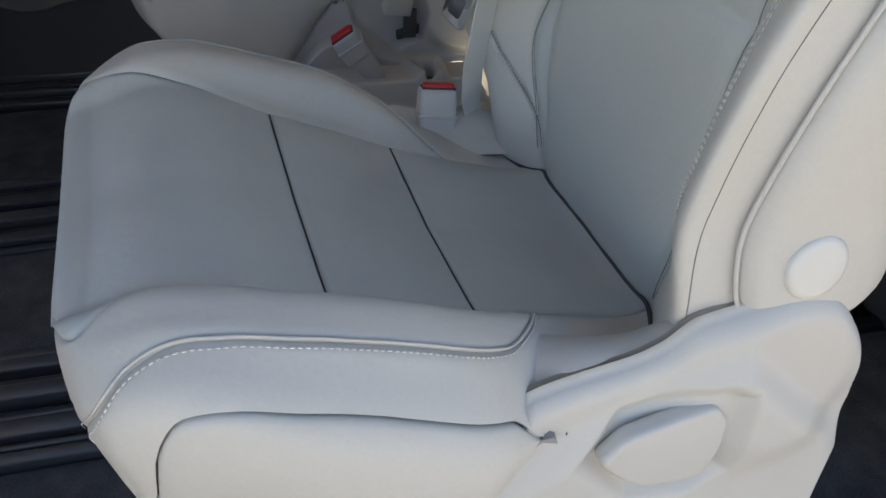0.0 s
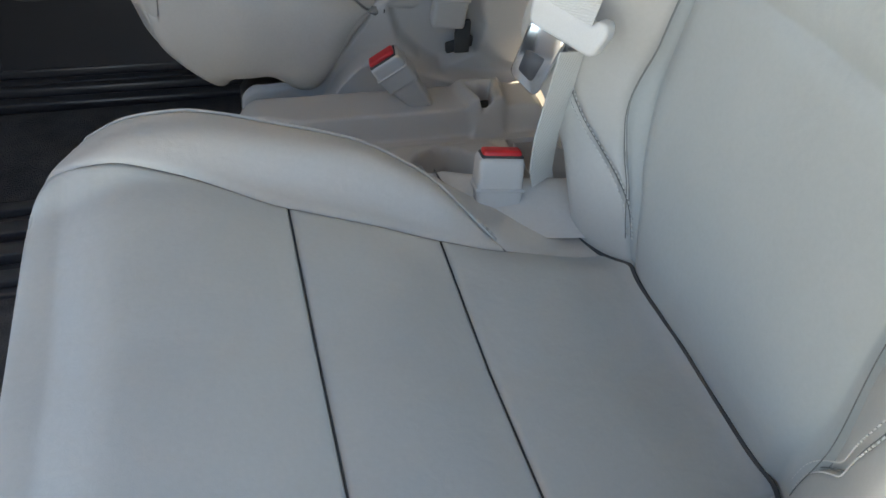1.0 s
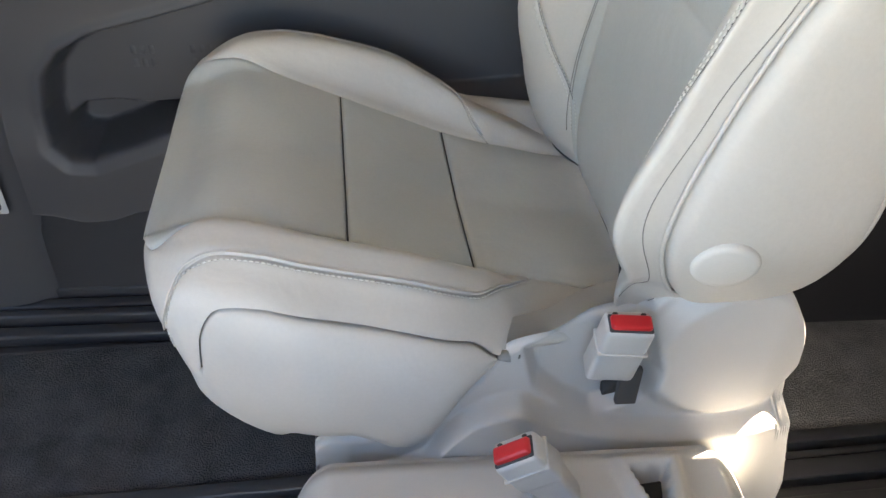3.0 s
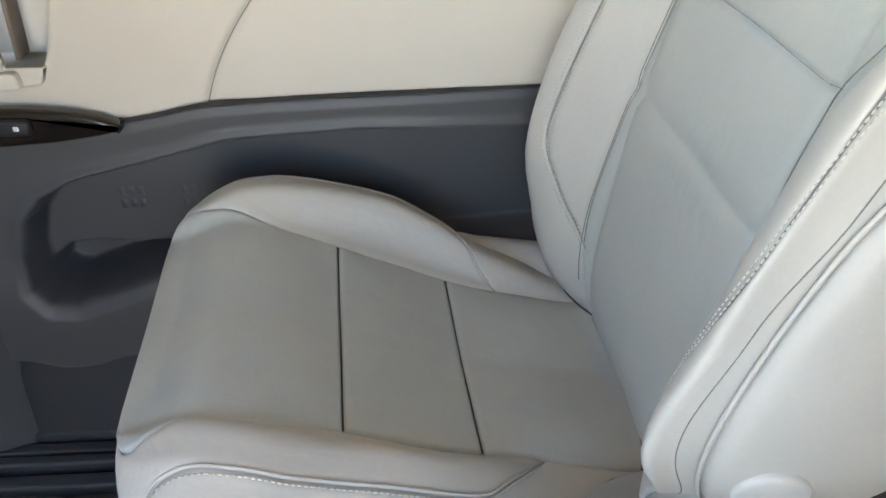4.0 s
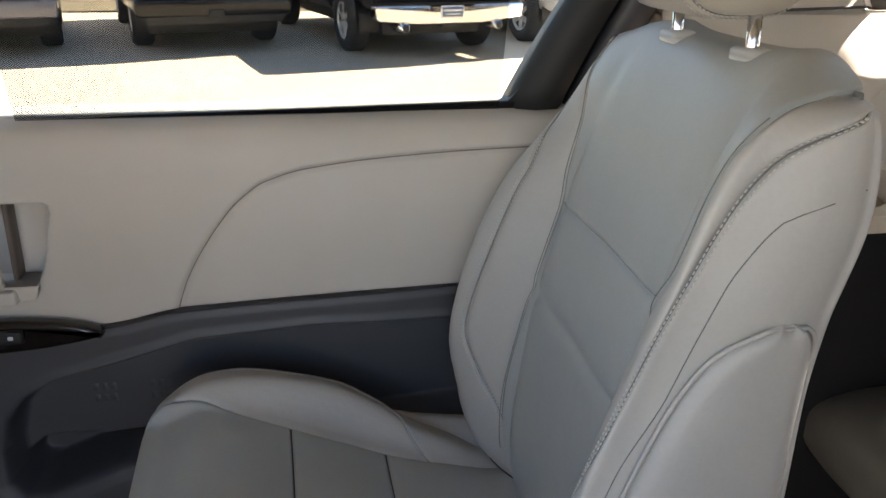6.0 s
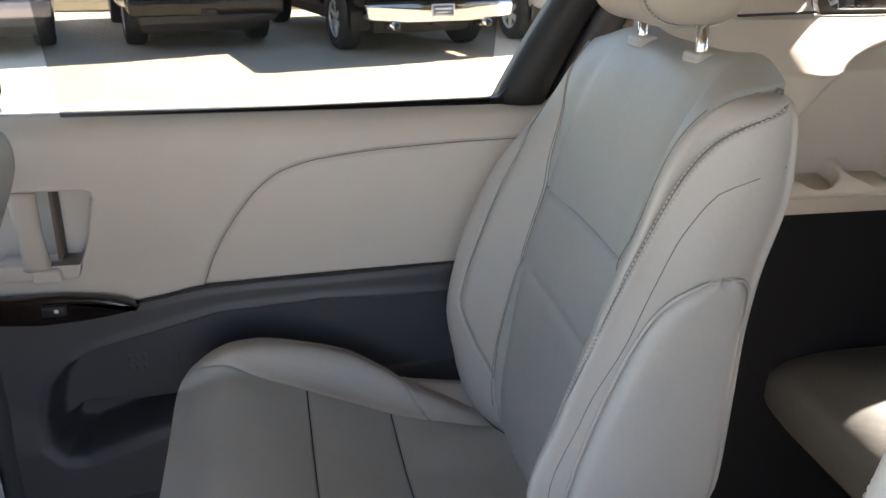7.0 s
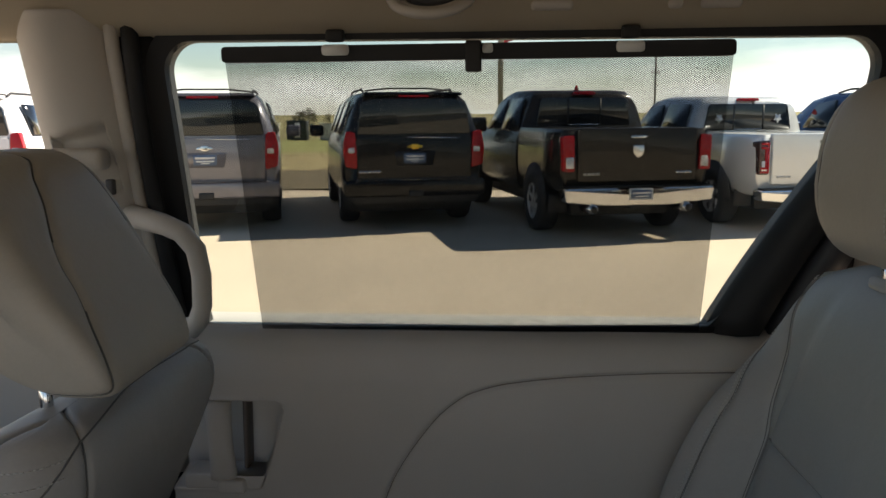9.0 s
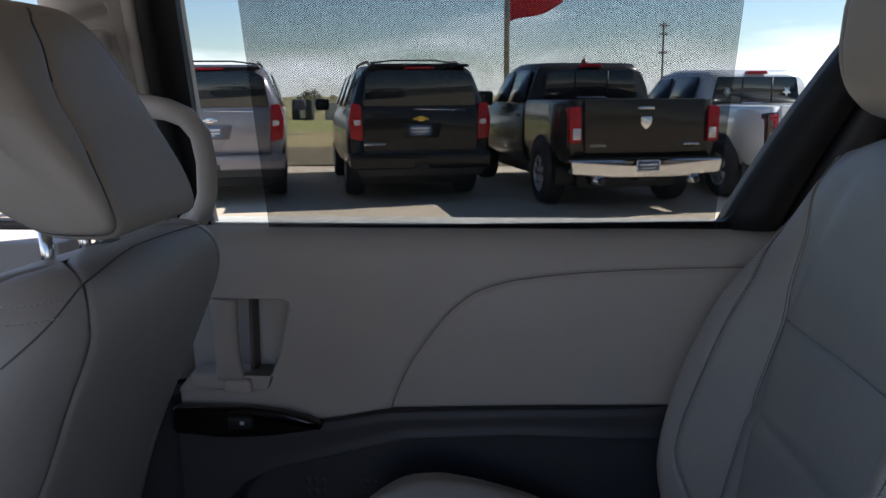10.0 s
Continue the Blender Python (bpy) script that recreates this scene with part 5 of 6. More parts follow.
part("anchor", box((.05, .03, .05), (.018, -.205, .345), .010, 3), PLASTIC, belt)

# ---- front passenger seat, seen from behind
front_seat = thing("front_seat", "grey leather front passenger seat with headrest", "seat")


def front_surface(h, v):
    h, v = np.broadcast_arrays(np.asarray(h, float), np.asarray(v, float))
    th = np.clip((h - .82) / .085, 0, math.pi / 2)
    z = np.minimum(h, .82) + .085 * np.sin(th)
    e = np.maximum(np.cos(th), 1e-4)
    xr = spline([(.20, -.93), (.40, -.80), (.60, -.732), (.75, -.664), (.85, -.622), (.92, -.605)])(z)
    hw = spline([(.20, .235), (.55, .252), (.75, .25), (.85, .235), (.92, .21)])(z) * (.62 + .38 * e ** .5)
    a = np.abs(v)
    s = through_knots((0, .30, .45, .56, .68, .82, 1), [0 * hw, .62 * hw, .86 * hw, .98 * hw, hw, .90 * hw, .1 * hw], a)
    x = through_knots((0, .30, .45, .56, .68, .82, 1), [xr, xr - .006, xr - .022, xr - .05, xr - .10, xr - .15, xr - .13], a)
    xc = -.685
    x = np.where(th > 0, xc + (x - xc) * e ** .6, x)
    return np.stack([x, .410 + np.sign(v) * s, z], -1)


fc = (-.75, .41, .6)
quilt("core", front_surface, .2, .82 + .085 * math.pi / 2, -1, 1, CORE, front_seat, fc, nu=40, nv=50, lift=-.0040, tuck=0, open_edges="u0 u1 v0 v1")
FE = .82 + .085 * math.pi / 2
EDGE_F = spline([(.2, .30), (.69, .308), (.742, .315), (.793, .328), (.84, .334), (.868, .354), (.908, .374), (.96, .39)])
quilt("rear_panel", front_surface, .2, FE, lambda u: -EDGE_F(u), EDGE_F, LEATHER, front_seat, fc, nu=60, nv=30, open_edges="u0 u1")
for s in (1, -1):
    V_ = (lambda s: lambda u: s * EDGE_F(u))(s)
    V2 = (lambda s: lambda u: s * (.66 + .06 * np.clip((u - .6) / .3, 0, 1)))(s)
    V3 = (lambda s: lambda u: np.full(np.shape(u), s * 1.0))(s)
    quilt("side_panel", front_surface, .2, FE, V_, V2, LEATHER, front_seat, fc, nu=60, nv=16, open_edges="u0 u1")
    quilt("front_bolster", front_surface, .2, FE, V2, V3, LEATHER, front_seat, fc, nu=60, nv=20, open_edges="u0 u1 v1")
    u = np.linspace(.4, .906, 50)
    tube("seam", line_on(front_surface, u, s * EDGE_F(u), fc, -.0026), .0008, SEWN, front_seat, n=6)
    for h_ in (.876, .894):
        stitches("stitching", line_on(front_surface, np.full(20, h_), np.linspace(s * .44, s * .63, 20), fc, .0006), THREAD, front_seat)
shoulder = spline([(-.56, .840), (-.507, .861), (-.374, .908), (-.01, .936), (.374, .925), (.56, .90)])
v = np.linspace(-.56, .54, 70)
tube("seam", line_on(front_surface, shoulder(v), v, fc, .0002), .0010, SEWN, front_seat, n=6)


def cheek_seam(u):
    """The slanting seam between the headrest's aisle cheek and its rear panel."""
    w = np.where(np.asarray(u, float) < -.5, np.asarray(u, float) + 2, u)
    return spline([(-.5, -.82), (0, -.80), (.40, -.10), (.62, .20), (.77, -.05), (.87, -.18), (1.0, -.46), (1.09, -.645), (1.22, -.76), (1.5, -.82)])(w)


headrest(front_seat, -.722, .352, 1.043, .064, .132, .112, -.62, (LEATHER_WARM_LIT, LEATHER_WARM_LIT), True, .80, .72, (), .035, cheek_seam)

# ---- third-row seat
third = thing("third_row_seat", "grey leather third-row bench with a soft rounded edge", "seat")


def bench(u, v):
    u, v = np.broadcast_arrays(np.asarray(u, float), np.asarray(v, float))
    a = u * math.pi * 2
    lx, lz = np.cos(a), np.sin(a)
    k = 1 - np.clip((np.abs(v) - .8) / .2, 0, 1) ** 2.4
    k = .25 + .75 * np.maximum(k, 0) ** .5
    x = .80 + .29 * np.sign(lx) * np.abs(lx) ** .55 * (.9 + .1 * k)
    z = .375 + .085 * np.sign(lz) * np.abs(lz) ** .55 * k - .02 * np.clip(x - .6, 0, 1)
    x = x + .25 * np.clip(.36 - z, 0, 1)
    return np.stack([x, .03 + .62 * v, z], -1)


# Same grey leather, with the shade of the third row put into its colour.
LEATHER_SHADED = leather("third-row leather darkened for shade", (.06, .061, .06))
quilt("cushion", bench, 0, 1, -1, 1, LEATHER_SHADED, third, (.78, .03, .37), nu=70, nv=60, tuck=0, open_edges="u0 u1 v0 v1")
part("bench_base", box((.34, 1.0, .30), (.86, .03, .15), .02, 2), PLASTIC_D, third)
part("backrest", box((.14, 1.16, .52), (1.10, .03, .66), .05, 4, Euler((0, radians(12), 0))), LEATHER_SHADED, third)


# ---- parked vehicles in the lot
def paint(name, color, metal=.3):
    return material(name, color, .22, metal, var=.04, grain=200, bump=0, stain=2.0, coat=.25, spec=.25)


GREY_PAINT, BLACK_PAINT = paint("grey car paint", (.20, .19, .21)), paint("black car paint", (.006, .006, .007), 0)
BROWN_PAINT, SILVER_PAINT = paint("dark brown car paint", (.030, .026, .022)), paint("silver car paint", (.64, .65, .66), .3)
WHITE_PAINT, RED_PAINT, BLUE_PAINT = paint("white car paint", (.75, .75, .74), 0), paint("red car paint", (.45, .02, .02), 0), paint("blue car paint", (.03, .07, .16))
CAR_GLASS = material("dark car glass", (.010, .014, .017), .05, 0, bump=0, coat=.3, spec=.5)
LAMP_RED = material("red lamp lens", (.36, .004, .008), .22, bump=0, coat=.2, spec=.3)
ALLOY = material("polished alloy", (.62, .62, .63), .32, .7, bump=0)
LAMP_DARK = material("dark lamp housing", (.03, .004, .005), .2, bump=0, coat=.3)
LAMP_WHITE = material("white lamp lens", (.75, .72, .70), .2, bump=0, coat=1.0)
TYRE = material("tyre rubber", (.02, .02, .021), .85, grain=90, bump=.5)
GOLD = material("gold badge", (.65, .42, .06), .3, .8, bump=0)
PLATE = material("dealer plate", (.10, .15, .25), .5, bump=0)
PLATE_W = material("white print", (.75, .75, .75), .5, bump=0)


def body_loops(spec, w):
    """Closed cross-sections along the length. spec rows: y, z_low, z_belt, z_top, width factor, top width factor."""
    loops = []
    for y, zl, zb, zt, k, kt in spec:
        h = w / 2 * k
        half = [(0, zl), (h * .80, zl), (h * .93, zl + .05), (h * .985, zl + .18), (h, zl + (zb - zl) * .55), (h * .985, zb - .06), (h * .955, zb), (h * (.955 + kt) / 2, (zb + zt) / 2), (h * kt, zt - .07), (h * (kt - .07), zt - .015), (h * (kt - .25), zt)]
        loops.append([(x, y, z) for x, z in half] + [(-x, y, z) for x, z in half[::-1]])
    return loops


def shift(loops, x0, y0):
    return [[(x + x0, y + y0, z + GROUND) for x, y, z in lp] for lp in loops]


def wheel(parent, x, y, r=.40, w=.27, side=1):
    prof = [(r * .60, -w / 2), (r * .90, -w / 2), (r * .985, -w * .38), (r, -w * .2), (r, w * .2), (r * .985, w * .38), (r * .90, w / 2), (r * .60, w / 2)]
    V, F, k = [], [], 32
    for rr, o in prof:
        for i in range(k):
            a = 2 * math.pi * i / k
            V.append((x + o, y + rr * math.cos(a), GROUND + r + rr * math.sin(a)))
    n_ = len(prof)
    for j in range(n_):
        for i in range(k):
            F.append((j * k + i, j * k + (i + 1) % k, ((j + 1) % n_) * k + (i + 1) % k, ((j + 1) % n_) * k + i))
    tyre = mesh_object("tyre", V, F, TYRE, parent)
    bm = bmesh.new()
    bmesh.ops.create_cone(bm, cap_ends=True, segments=28, radius1=r * .60, radius2=r * .60, depth=w * .7)
    bm.transform(Matrix.Translation((x, y, GROUND + r)) @ Euler((0, radians(90), 0)).to_matrix().to_4x4())
    rim = part("rim", bm, PLASTIC_D, tyre, "alloy rim", smooth=False)
    v, f = tube_data([(x + side * w * .40, y + r * .58 * math.cos(a), GROUND + r + r * .58 * math.sin(a)) for a in np.linspace(0, 2 * math.pi, 28, endpoint=False)], r * .055, 8, True)
    mesh_object("rim_lip", v, f, ALLOY, tyre)
    for i in range(6):
        a = 2 * math.pi * i / 6
        bm = box((.03, r * .20, r * .52), (0, 0, r * .30), .008, 1)
        bm.transform(Matrix.Translation((x + side * w * .38, y, GROUND + r)) @ Euler((a, 0, 0)).to_matrix().to_4x4())
        part("spoke", bm, ALLOY, tyre)
    return tyre


def slab(name, outline, y0, y1, x0, mat, parent, label="", bevel=.01):
    """A panel facing backwards: outline in x and height over the lot."""
    return part(name, prism([(x + x0, z + GROUND) for x, z in outline], "y", y0, y1, bevel, 2), mat, parent, label)


def mirrored(pts):
    return [(-x, z) for x, z in pts[::-1]]


def turned(car, x0, y0):
    piv = Matrix.Translation((x0, y0, 0))
    car.matrix_basis = piv @ Euler((0, 0, radians(15))).to_matrix().to_4x4() @ piv.inverted()


def suv(x0, y0, paint_, label, badge):
    car = thing("sport_utility_vehicle", label, "car", "parked vehicles")
    w = 2.02
    spec = [(.02, .52, 1.10, 1.15, .90, .86), (.0, .50, 1.20, 1.30, .94, .84), (.06, .46, 1.24, 1.62, .97, .80), (.20, .42, 1.26, 1.85, .99, .76), (.42, .40, 1.28, 1.895, 1, .74), (1.4, .38, 1.28, 1.92, 1, .74), (2.8, .38, 1.27, 1.90, 1, .73), (3.3, .38, 1.24, 1.80, 1, .74), (4.0, .38, 1.16, 1.26, .99, .80), (5.0, .40, 1.02, 1.10, .95, .82), (5.15, .46, .95, 1.0, .88, .80)]
    loft("body", shift(body_loops(spec, w), x0, y0), paint_, car)
    slab("rear_window", rounded([(-.80, 1.33), (.80, 1.33), (.73, 1.74), (.60, 1.81), (-.60, 1.81), (-.73, 1.74)], .06, 4), y0 - .005, y0 + .12, x0, CAR_GLASS, car, "dark rear window")
    slab("tailgate", rounded([(-.79, .70), (.79, .70), (.81, 1.30), (-.81, 1.30)], .05, 4), y0 - .035, y0 + .05, x0, paint_, car)
    slab("high_brake_light", rounded([(-.22, 1.825), (.22, 1.825), (.20, 1.865), (-.20, 1.865)], .01, 2), y0 + .03, y0 + .16, x0, LAMP_RED, car)
    slab("spoiler", rounded([(-.70, 1.86), (.70, 1.86), (.66, 1.90), (-.66, 1.90)], .015, 2), y0 + .02, y0 + .40, x0, paint_, car)
    slab("bumper", rounded([(-.98, .48), (.98, .48), (.99, .70), (-.99, .70)], .05, 4), y0 - .11, y0 + .1, x0, paint_, car, "", .03)
    slab("bumper_trim", rounded([(-.82, .695), (.82, .695), (.82, .715), (-.82, .715)], .004, 2), y0 - .115, y0 - .03, x0, CHROME if badge is GOLD else paint_, car)
    slab("lower_valance", rounded([(-.86, .38), (.86, .38), (.92, .50), (-.92, .50)], .03, 3), y0 - .06, y0 + .2, x0, BLACK, car)
    for s in (1, -1):
        pts = [(.80, .86), (.965, .90), (.985, 1.16), (.94, 1.38), (.82, 1.36), (.80, 1.1)]
        pts = pts if s == 1 else mirrored(pts)
        lamp = slab("tail_light", rounded(pts, .03, 3), y0 - .03, y0 + .14, x0, LAMP_RED, car, "red tail light")
        rev = [(.83, 1.08), (.92, 1.08), (.92, 1.15), (.83, 1.15)]
        slab("reverse_lens", rounded(rev if s == 1 else mirrored(rev), .01, 2), y0 - .036, y0 - .028, x0, LAMP_WHITE, lamp, "", 0)
        for ya, yb, zf in ((.55, 1.35, 0), (1.45, 2.35, 0), (2.42, 3.15, .05)):
            pr = prism(rounded([(y0 + ya, GROUND + 1.33), (y0 + yb, GROUND + 1.32), (y0 + yb - .06 - zf * 3, GROUND + 1.78 - zf), (y0 + ya + .04, GROUND + 1.79)], .05, 3), "x", 0, .02, 0)
            pr.transform(Matrix.Translation((x0 + s * .905 - (.02 if s == -1 else 0), 0, 0)))
            for v in pr.verts:
                v.co.x -= s * .33 * max(0, (v.co.z - GROUND - 1.30))
                v.co.x += s * .07
            part("side_window", pr, CAR_GLASS, car)
        part("wing_mirror", box((.24, .12, .19), (x0 + s * 1.22, y0 + 3.05, GROUND + 1.33), .05, 3), paint_, car)
        tube("roof_rail", [(x0 + s * .64, y0 + .55, GROUND + 1.90), (x0 + s * .65, y0 + .75, GROUND + 1.955), (x0 + s * .65, y0 + 2.4, GROUND + 1.955), (x0 + s * .64, y0 + 2.7, GROUND + 1.90)], .018, BLACK, car)
        for yy in (1.15, 4.15):
            wheel(car, x0 + s * .84, y0 + yy, .405, .28, s)
        part("mud_flap", box((.24, .02, .22), (x0 + s * .82, y0 + .62, GROUND + .36), .005, 1), BLACK, car)
    tube("roof_bar", [(x0 - .62, y0 + .60, GROUND + 1.93), (x0 - .3, y0 + .58, GROUND + 1.965), (x0 + .3, y0 + .58, GROUND + 1.965), (x0 + .62, y0 + .60, GROUND + 1.93)], .012, BLACK, car)
    slab("badge", rounded([(-.11, 1.145), (-.045, 1.145), (-.045, 1.125), (.045, 1.125), (.045, 1.145), (.11, 1.145), (.095, 1.175), (.045, 1.175), (.045, 1.195), (-.045, 1.195), (-.045, 1.175), (-.095, 1.175)], .006, 2), y0 - .052, y0 - .03, x0, badge, car, "plain cross-shaped badge", .003)
    slab("handle_strip", [(-.10, 1.285), (.62, 1.265), (.62, 1.275), (-.10, 1.297)], y0 - .045, y0 - .03, x0, CHROME, car, "", 0)
    slab("plate_recess", rounded([(-.25, .90), (.25, .90), (.29, 1.10), (-.29, 1.10)], .02, 2), y0 - .040, y0 - .03, x0, BLACK if badge is GOLD else paint_, car, "", 0)
    plate = slab("dealer_plate", rounded([(-.155, .93), (.155, .93), (.155, 1.07), (-.155, 1.07)], .01, 2), y0 - .046, y0 - .038, x0, PLATE, car, "dark plate with white bars", 0)
    for zz, hw_, hh in ((1.03, .13, .030), (.985, .12, .022), (.955, .06, .014)):
        slab("print_bar", [(-hw_, zz - hh / 2), (hw_, zz - hh / 2), (hw_, zz + hh / 2), (-hw_, zz + hh / 2)], y0 - .050, y0 - .045, x0, PLATE_W, plate, "", 0)
    for i in range(5):
        slab("name_bar", [(-.78 + i * .065, .795), (-.738 + i * .065, .795), (-.738 + i * .065, .835), (-.78 + i * .065, .835)], y0 - .040, y0 - .034, x0, CHROME, car, "", 0)
    slab("hitch", rounded([(-.10, .47), (.10, .47), (.10, .56), (-.10, .56)], .01, 2), y0 - .13, y0 - .09, x0, BLACK, car)
    turned(car, x0, y0)
    slab("axle", rounded([(-.70, .26), (.70, .26), (.70, .40), (-.70, .40)], .05, 2), y0 + 1.0, y0 + 1.2, x0, BLACK, car)
    slab("underbody", rounded([(-.80, .21), (.80, .21), (.84, .44), (-.84, .44)], .05, 2), y0 + .5, y0 + 4.9, x0, BLACK, car)
    return car


def pickup(x0, y0, paint_, label, high, chrome=True, decal=False):
    car = thing("pickup_truck", label, "truck", "parked vehicles")
    w, top = 2.0, 1.40 + high
    bed = [(.0, .62 + high, top - .05, top, .97, .93), (.05, .58 + high, top - .04, top, 1, .95), (1.9, .52 + high, top - .04, top, 1, .95)]
    loops = []
    for y, zl, zb, zt, k, kt in bed:
        h = w / 2 * k
        half = [(0, zl), (h * .82, zl), (h * .94, zl + .06), (h, zl + .30), (h, zt - .25), (h * .985, zt - .05), (h * .965, zt), (h * .90, zt), (0, zt - .004)]
        loops.append([(x + x0, y + y0, z + GROUND) for x, z in half] + [(-x + x0, y + y0, z + GROUND) for x, z in half[::-1]])
    loft("bed", loops, paint_, car)
    cab = [(1.92, .50 + high, 1.30 + high, 1.82 + high, 1, .80), (2.05, .46 + high, 1.30 + high, 1.93 + high, 1, .76), (3.2, .44 + high, 1.30 + high, 1.96 + high, 1, .74), (3.7, .44 + high, 1.29 + high, 1.90 + high, 1, .74), (4.4, .44 + high, 1.24 + high, 1.30 + high, .99, .80), (5.5, .46 + high, 1.16 + high, 1.22 + high, .96, .82), (5.7, .52 + high, 1.05 + high, 1.10 + high, .90, .80)]
    loft("cab", shift(body_loops(cab, w), x0, y0), paint_, car)
    h = high
    slab("rear_window", rounded([(-.74, 1.42 + h), (.74, 1.42 + h), (.66, 1.82 + h), (-.66, 1.82 + h)], .05, 4), y0 + 1.885, y0 + 1.99, x0, CAR_GLASS, car, "cab rear window")
    for x in (-.25, .25):
        slab("window_divider", [(x - .012, 1.43 + h), (x + .012, 1.43 + h), (x + .012, 1.81 + h), (x - .012, 1.81 + h)], y0 + 1.878, y0 + 1.888, x0, BLACK, car, "", 0)
    slab("window_trim", [(-.24, 1.425 + h), (.24, 1.425 + h), (.24, 1.437 + h), (-.24, 1.437 + h)], y0 + 1.876, y0 + 1.888, x0, CHROME, car, "", 0)
    slab("high_brake_light", rounded([(-.17, 1.865 + h), (.17, 1.865 + h), (.15, 1.91 + h), (-.15, 1.91 + h)], .01, 2), y0 + 1.88, y0 + 2.0, x0, LAMP_RED, car)
    if chrome:
        slab("roof_antenna", [(-.05, 1.92 + h), (.04, 1.92 + h), (.0, 2.02 + h)], y0 + 2.2, y0 + 2.26, x0, LAMP_RED, car, "", .01)
    slab("tailgate", rounded([(-.79, .74 + h), (.79, .74 + h), (.80, top + .015), (-.80, top + .015)], .03, 4), y0 - .045, y0 + .05, x0, paint_, car, "", .02)
    slab("tailgate_handle", rounded([(-.11, 1.285 + h), (.11, 1.285 + h), (.11, 1.325 + h), (-.11, 1.325 + h)], .01, 2), y0 - .056, y0 - .03, x0, CHROME if chrome else BLACK, car)
    slab("badge", rounded([(-.075, 1.20 + h), (.075, 1.20 + h), (.07, 1.10 + h), (.0, 1.03 + h), (-.07, 1.10 + h)], .02, 3), y0 - .060, y0 - .04, x0, CHROME, car, "plain shield badge", .004)
    slab("bumper", rounded([(-.98, .50 + h * .6), (-.42, .45 + h * .6), (.42, .45 + h * .6), (.98, .50 + h * .6), (1.0, .68 + h), (.30, .68 + h), (.26, .62 + h), (-.26, .62 + h), (-.30, .68 + h), (-1.0, .68 + h)], .03, 3), y0 - .16, y0 + .06, x0, CHROME, car, "chrome rear bumper", .025)
    slab("step_pad", rounded([(-.95, .675 + h), (.95, .675 + h), (.95, .70 + h), (-.95, .70 + h)], .006, 2), y0 - .155, y0 + .02, x0, BLACK, car)
    plate = slab("dealer_plate", rounded([(-.155, .52 + h), (.155, .52 + h), (.155, .67 + h), (-.155, .67 + h)], .01, 2), y0 - .175, y0 - .155, x0, PLATE_W, car, "white-edged plate with bars", 0)
    slab("print_bar", [(-.135, .54 + h), (.135, .54 + h), (.135, .65 + h), (-.135, .65 + h)], y0 - .180, y0 - .174, x0, PLATE, plate, "", 0)
    slab("print_bar", [(-.115, .60 + h), (.115, .60 + h), (.115, .625 + h), (-.115, .625 + h)], y0 - .184, y0 - .179, x0, PLATE_W, plate, "", 0)
    slab("print_bar", [(-.09, .560 + h), (.09, .560 + h), (.09, .575 + h), (-.09, .575 + h)], y0 - .184, y0 - .179, x0, PLATE_W, plate, "", 0)
    for s in (1, -1):
        pts = [(.835, .88 + h), (.985, .88 + h), (.995, 1.32 + h), (.845, 1.33 + h)]
        lamp = slab("tail_light", rounded(pts if s == 1 else mirrored(pts), .03, 3), y0 - .05, y0 + .12, x0, LAMP_RED if chrome else LAMP_DARK, car, "red tail light" if chrome else "dark tail light with red hooks")
        if not chrome:
            for k in (0, 1):
                ring = [(.845 + .03 * k, .90 + .05 * k + h), (.965, .90 + .05 * k + h), (.965, .93 + .05 * k + h), (.875 + .03 * k, .93 + .05 * k + h), (.875 + .03 * k, 1.27 - .05 * k + h), (.965, 1.27 - .05 * k + h), (.965, 1.30 - .05 * k + h), (.845 + .03 * k, 1.30 - .05 * k + h)]
                slab("red_hook", ring if s == 1 else mirrored(ring), y0 - .057 - .002 * k, y0 - .045, x0, LAMP_RED, lamp, "", 0)
        rev = [(.85, .92 + h), (.95, .92 + h), (.95, 1.06 + h), (.85, 1.06 + h)]
        slab("reverse_lens", rounded(rev if s == 1 else mirrored(rev), .01, 2), y0 - .056, y0 - .046, x0, LAMP_WHITE, lamp, "", 0)
        if chrome:
            v, f = tube_data([(x0 + s * .63, y0 - .20, GROUND + .42), (x0 + s * .63, y0 + .2, GROUND + .41)], .055, 20)
            pipe = mesh_object("exhaust_tip", v, f, CHROME, car, "chrome exhaust tip")
            v, f = tube_data([(x0 + s * .63, y0 - .203, GROUND + .42), (x0 + s * .63, y0 - .16, GROUND + .42)], .044, 20)
            mesh_object("pipe_bore", v, f, BLACK, pipe)
        for ya, yb, zf in ((2.12, 2.95, .0), (3.02, 3.75, .05)):
            pr = prism(rounded([(y0 + ya, GROUND + 1.36 + h), (y0 + yb + .12 * (zf > 0), GROUND + 1.35 + h), (y0 + yb - .05 - zf * 3, GROUND + 1.83 + h - zf), (y0 + ya + .06, GROUND + 1.83 + h)], .05, 3), "x", 0, .02, 0)
            for v in pr.verts:
                v.co.x += x0 + s * .965 - (.02 if s == -1 else 0) - s * .33 * max(0, v.co.z - GROUND - 1.33 - h)
            part("side_window", pr, CAR_GLASS, car)
        part("wing_mirror", box((.26, .12, .24), (x0 + s * 1.16, y0 + 3.72, GROUND + 1.42 + h), .05, 3), BLACK if not chrome else paint_, car)
        for yy in (1.12, 4.75):
            wheel(car, x0 + s * .885, y0 + yy, .41 + h * .15, .28, s)
        arch = [(y0 + 1.12 + .50 * math.cos(a), GROUND + .44 + h * .2 + .50 * math.sin(a)) for a in np.linspace(-.1, math.pi + .1, 14)]
        pr = prism(arch, "x", 0, .03, 0)
